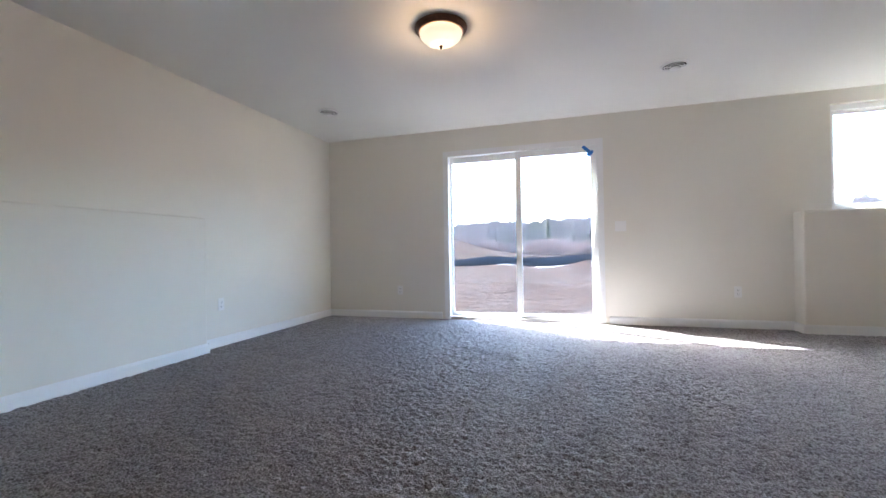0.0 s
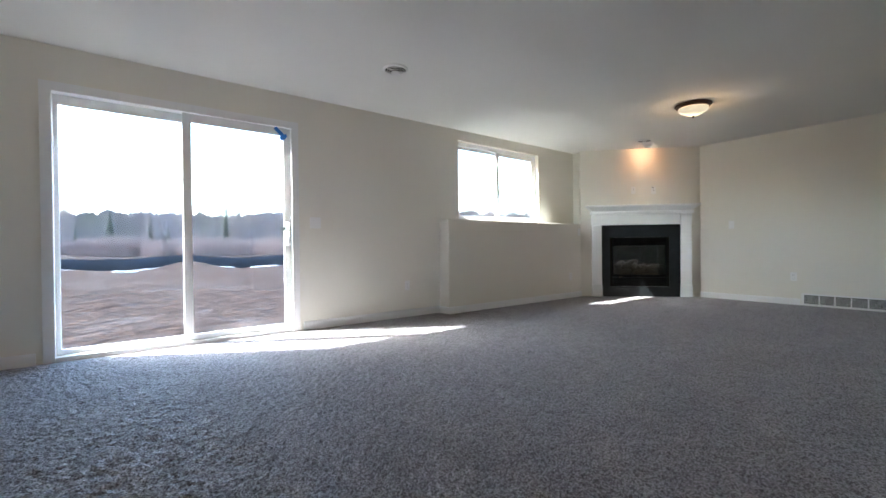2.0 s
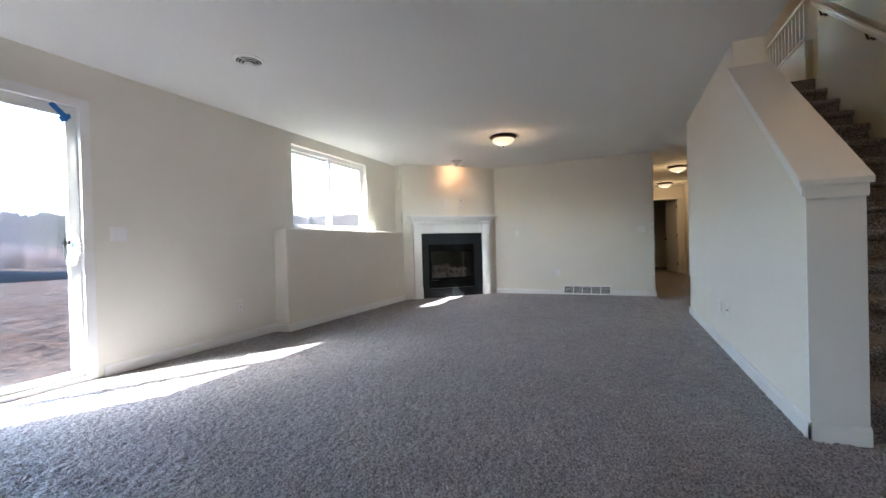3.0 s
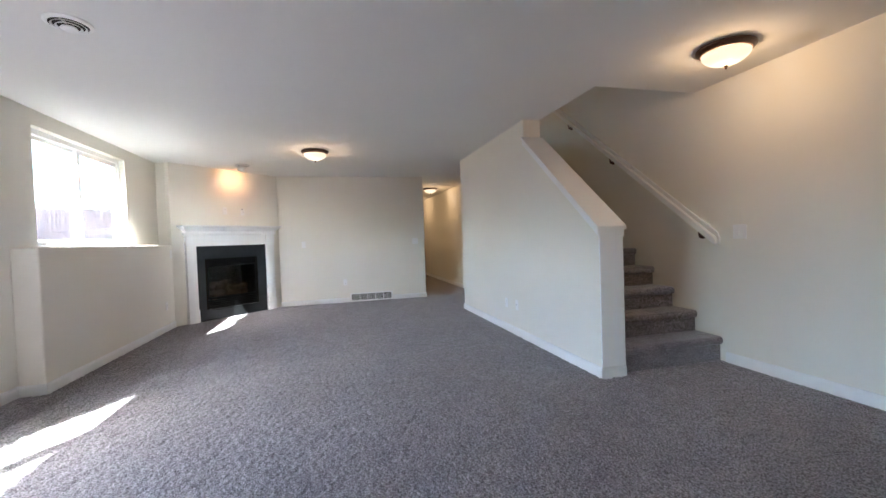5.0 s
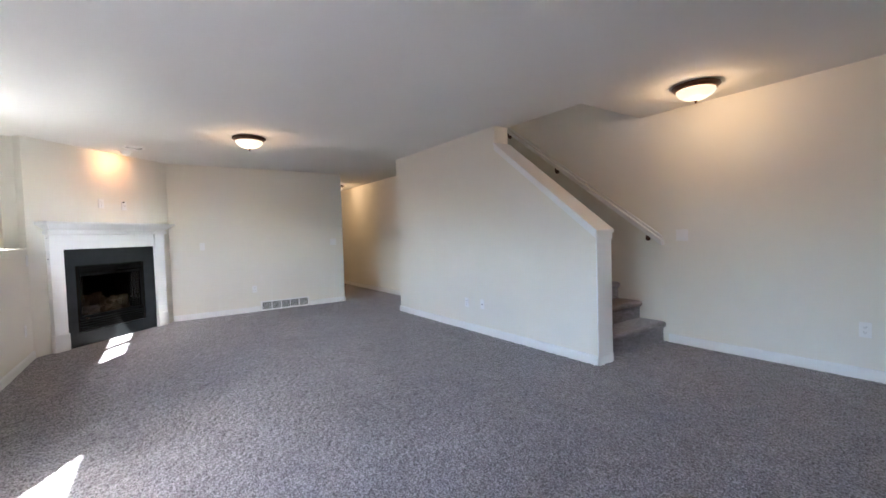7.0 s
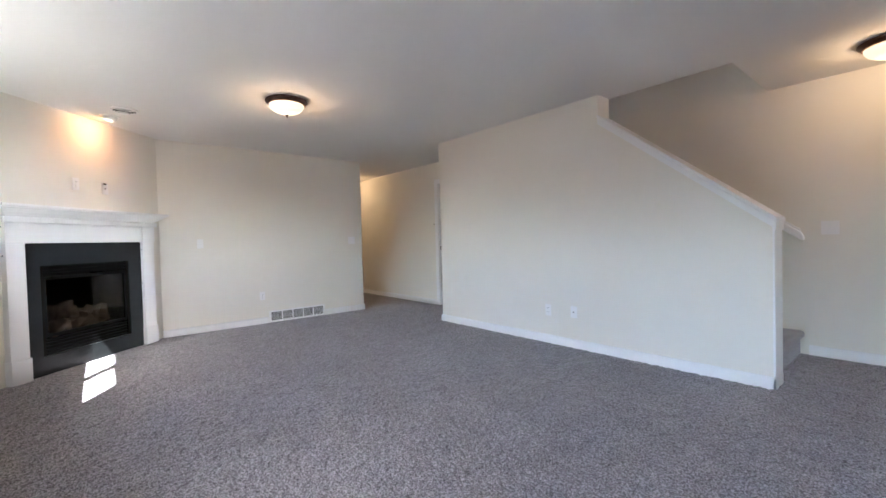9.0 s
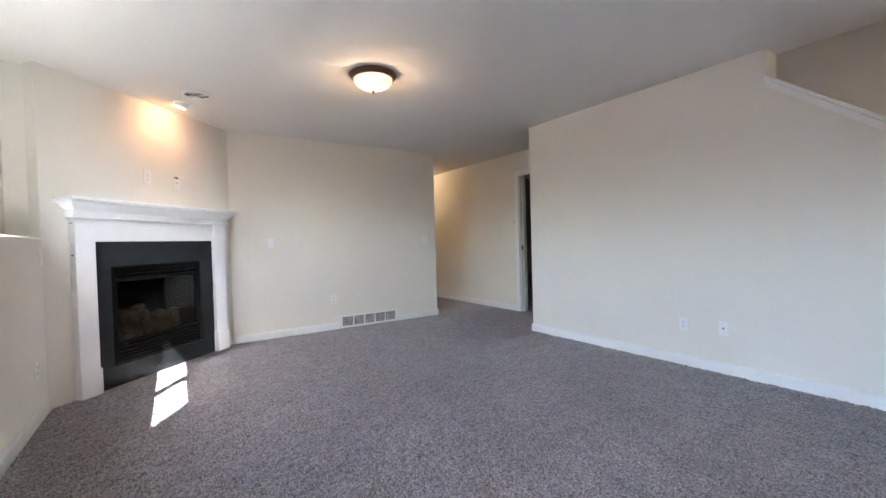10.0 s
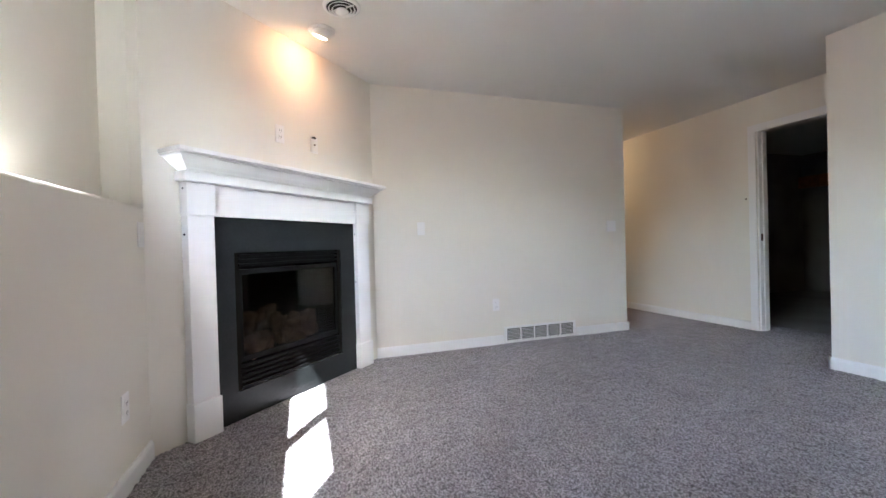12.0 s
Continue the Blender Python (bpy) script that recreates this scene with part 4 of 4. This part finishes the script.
# trees
def bare_tree(seed, height):
    rng = random.Random(seed)
    trunk, crown = bmesh.new(), bmesh.new()

    def grow(p, d, length, r, level):
        segs = 3
        for s in range(segs):
            q = p + d * length / segs
            r2 = r * 0.78
            rod(trunk if level == 0 else crown, p, q, r, r2, 5 if level == 0 else 3, False)
            if level < 3:
                for _ in range((3, 3, 3)[level] if s or level else 1):
                    a = rng.uniform(0, 6.28)
                    side = (d.orthogonal().normalized() * math.cos(a) + d.cross(d.orthogonal().normalized()) * math.sin(a))
                    nd = (d * rng.uniform(0.6, 1.1) + side * rng.uniform(0.5, 0.9) + Vector((0, 0, 0.25))).normalized()
                    grow(q, nd, length * rng.uniform(0.38, 0.6), r2 * 0.5, level + 1)
            d = (d + Vector((rng.uniform(-1, 1), rng.uniform(-1, 1), rng.uniform(-0.3, 1))) * 0.12).normalized()
            p, r = q, r2

    grow(Vector((0, 0, -0.3)), Vector((0, 0, 1)), height * 0.85, height * 0.016, 0)
    t = thing("bare_tree", pose(0, 70, 0), "leafless grey-brown tree at the field edge", "tree", "bare trees")
    part("trunk", trunk, BARK, t)
    part("crown", crown, BARK, t)
    return t


def conifer(seed, height):
    rng = random.Random(seed)
    t = thing("conifer", pose(0, 70, 0), "dark green conifer standing in the tree line", "tree", "conifers")
    bm = bmesh.new()
    rod(bm, (0, 0, -0.3), (0, 0, height), height * 0.02, 0.01, 6)
    part("trunk", bm, BARK, t)
    bm = bmesh.new()
    k = 26
    for i in range(k):
        f = i / k
        z = height * (0.12 + 0.88 * f)
        rad = height * 0.17 * (1 - f) + 0.08
        for j in range(12):
            a = j * 0.524 + rng.uniform(-0.25, 0.25) + i * 0.7
            rr = rad * rng.uniform(0.7, 1.15)
            c, s = math.cos(a), math.sin(a)
            w = rr * 0.28
            tip = Vector((c * rr, s * rr, z - rr * 0.3))
            bse = Vector((0, 0, z + 0.05))
            m1 = Vector((c * rr * 0.5 - s * w, s * rr * 0.5 + c * w, z - rr * 0.18))
            m2 = Vector((c * rr * 0.5 + s * w, s * rr * 0.5 - c * w, z - rr * 0.18))
            v = [bm.verts.new(p) for p in (bse, m1, tip, m2)]
            bm.faces.new(v)
    part("crown", bm, NEEDLE, t)
    return t


protos = [bare_tree(i, h) for i, h in ((1, 6.0), (2, 7.0), (3, 5.2), (4, 6.5))]
cons = [conifer(i, h) for i, h in ((5, 5.4), (6, 7.0))]
rng = random.Random(11)


def put_tree(kind, x, y):
    m = pose(x, y, ground_z(x, y), 0, 0, rng.uniform(0, 360))
    copy_thing(kind, m @ Matrix.Diagonal((*[rng.uniform(0.85, 1.3)] * 3, 1)))


for i in range(300):
    a = radians(rng.uniform(-62, 70))
    d = rng.uniform(60, 108)
    kind = rng.choice(protos) if rng.random() < 0.9 else rng.choice(cons)
    put_tree(kind, d * math.sin(a), 5 + d * math.cos(a))
for p, (x, y) in zip(protos + cons, ((8.5, 66), (-14, 72), (26, 68), (40, 60), (1.5, 71), (-30, 70))):
    p.matrix_world = pose(x, y, ground_z(x, y))

for kind, x, y in ((cons[0], 48, 40), (cons[1], 52, 45), (protos[0], 42.5, 23.4), (protos[1], 49, 25), (protos[3], 57, 41), (protos[2], 46, 21), (protos[1], 60, 33)):
    put_tree(kind, x, y)

# hazy woods far behind the trees
bm = bmesh.new()
rng = random.Random(3)
prev = None
for i in range(2400):
    a = radians(-80 + 160 * i / 2400)
    d = 112
    x, y = d * math.sin(a), 5 + d * math.cos(a)
    g0 = ground_z(x, y)
    h = 8.4 + 0.018 * x + 1.4 * noise.noise(Vector((i * 0.008, 0, 0))) + 1.3 * noise.noise(Vector((i * 0.045, 5, 0))) + 0.6 * noise.noise(Vector((i * 0.17, 9, 0))) + rng.uniform(-0.3, 0.3)
    row = [bm.verts.new((x, y, g0 - 0.5)), bm.verts.new((x + rng.uniform(-0.1, 0.1), y, g0 + h))]
    if prev:
        bm.faces.new((prev[0], row[0], row[1], prev[1]))
    prev = row
setting("backdrop", bm, HAZE, "hazy grey-brown leafless woods")

# low leafless brush in front of the trees
def brush(seed):
    rng = random.Random(seed)
    bm = bmesh.new()
    for _ in range(220):
        x, y = rng.uniform(-2.2, 2.2), rng.uniform(-1.0, 1.0)
        p = Vector((x, y, -0.2))
        q = p + Vector((rng.uniform(-0.5, 0.5), rng.uniform(-0.3, 0.3), rng.uniform(0.9, 2.3) * (1 - 0.12 * abs(x))))
        rod(bm, p, q, 0.03, 0.012, 3, False)
        for _ in range(2):
            f = rng.uniform(0.4, 0.9)
            b = p.lerp(q, f)
            rod(bm, b, b + Vector((rng.uniform(-0.5, 0.5), rng.uniform(-0.4, 0.4), rng.uniform(0.2, 0.7))), 0.018, 0.008, 3, False)
    t = thing("brush_clump", pose(0, 50, 0), "leafless brown brush beyond the silt fence", "shrub", "brush clumps")
    part("twigs", bm, BRUSH, t)
    return t


BRUSH = mat("brown brush", (0.24, 0.175, 0.165), rough=1.0, var=0.3, var_scale=0.8)
shrubs = [brush(21), brush(22)]
rng = random.Random(31)
for i in range(110):
    a = radians(-60 + 125 * i / 110 + rng.uniform(-0.4, 0.4))
    d = rng.uniform(50, 60)
    put_tree(shrubs[i % 2], d * math.sin(a), 5 + d * math.cos(a))
for sh, (x, y) in zip(shrubs, ((4.0, 57.0), (-3.0, 59.0))):
    sh.matrix_world = pose(x, y, ground_z(x, y))
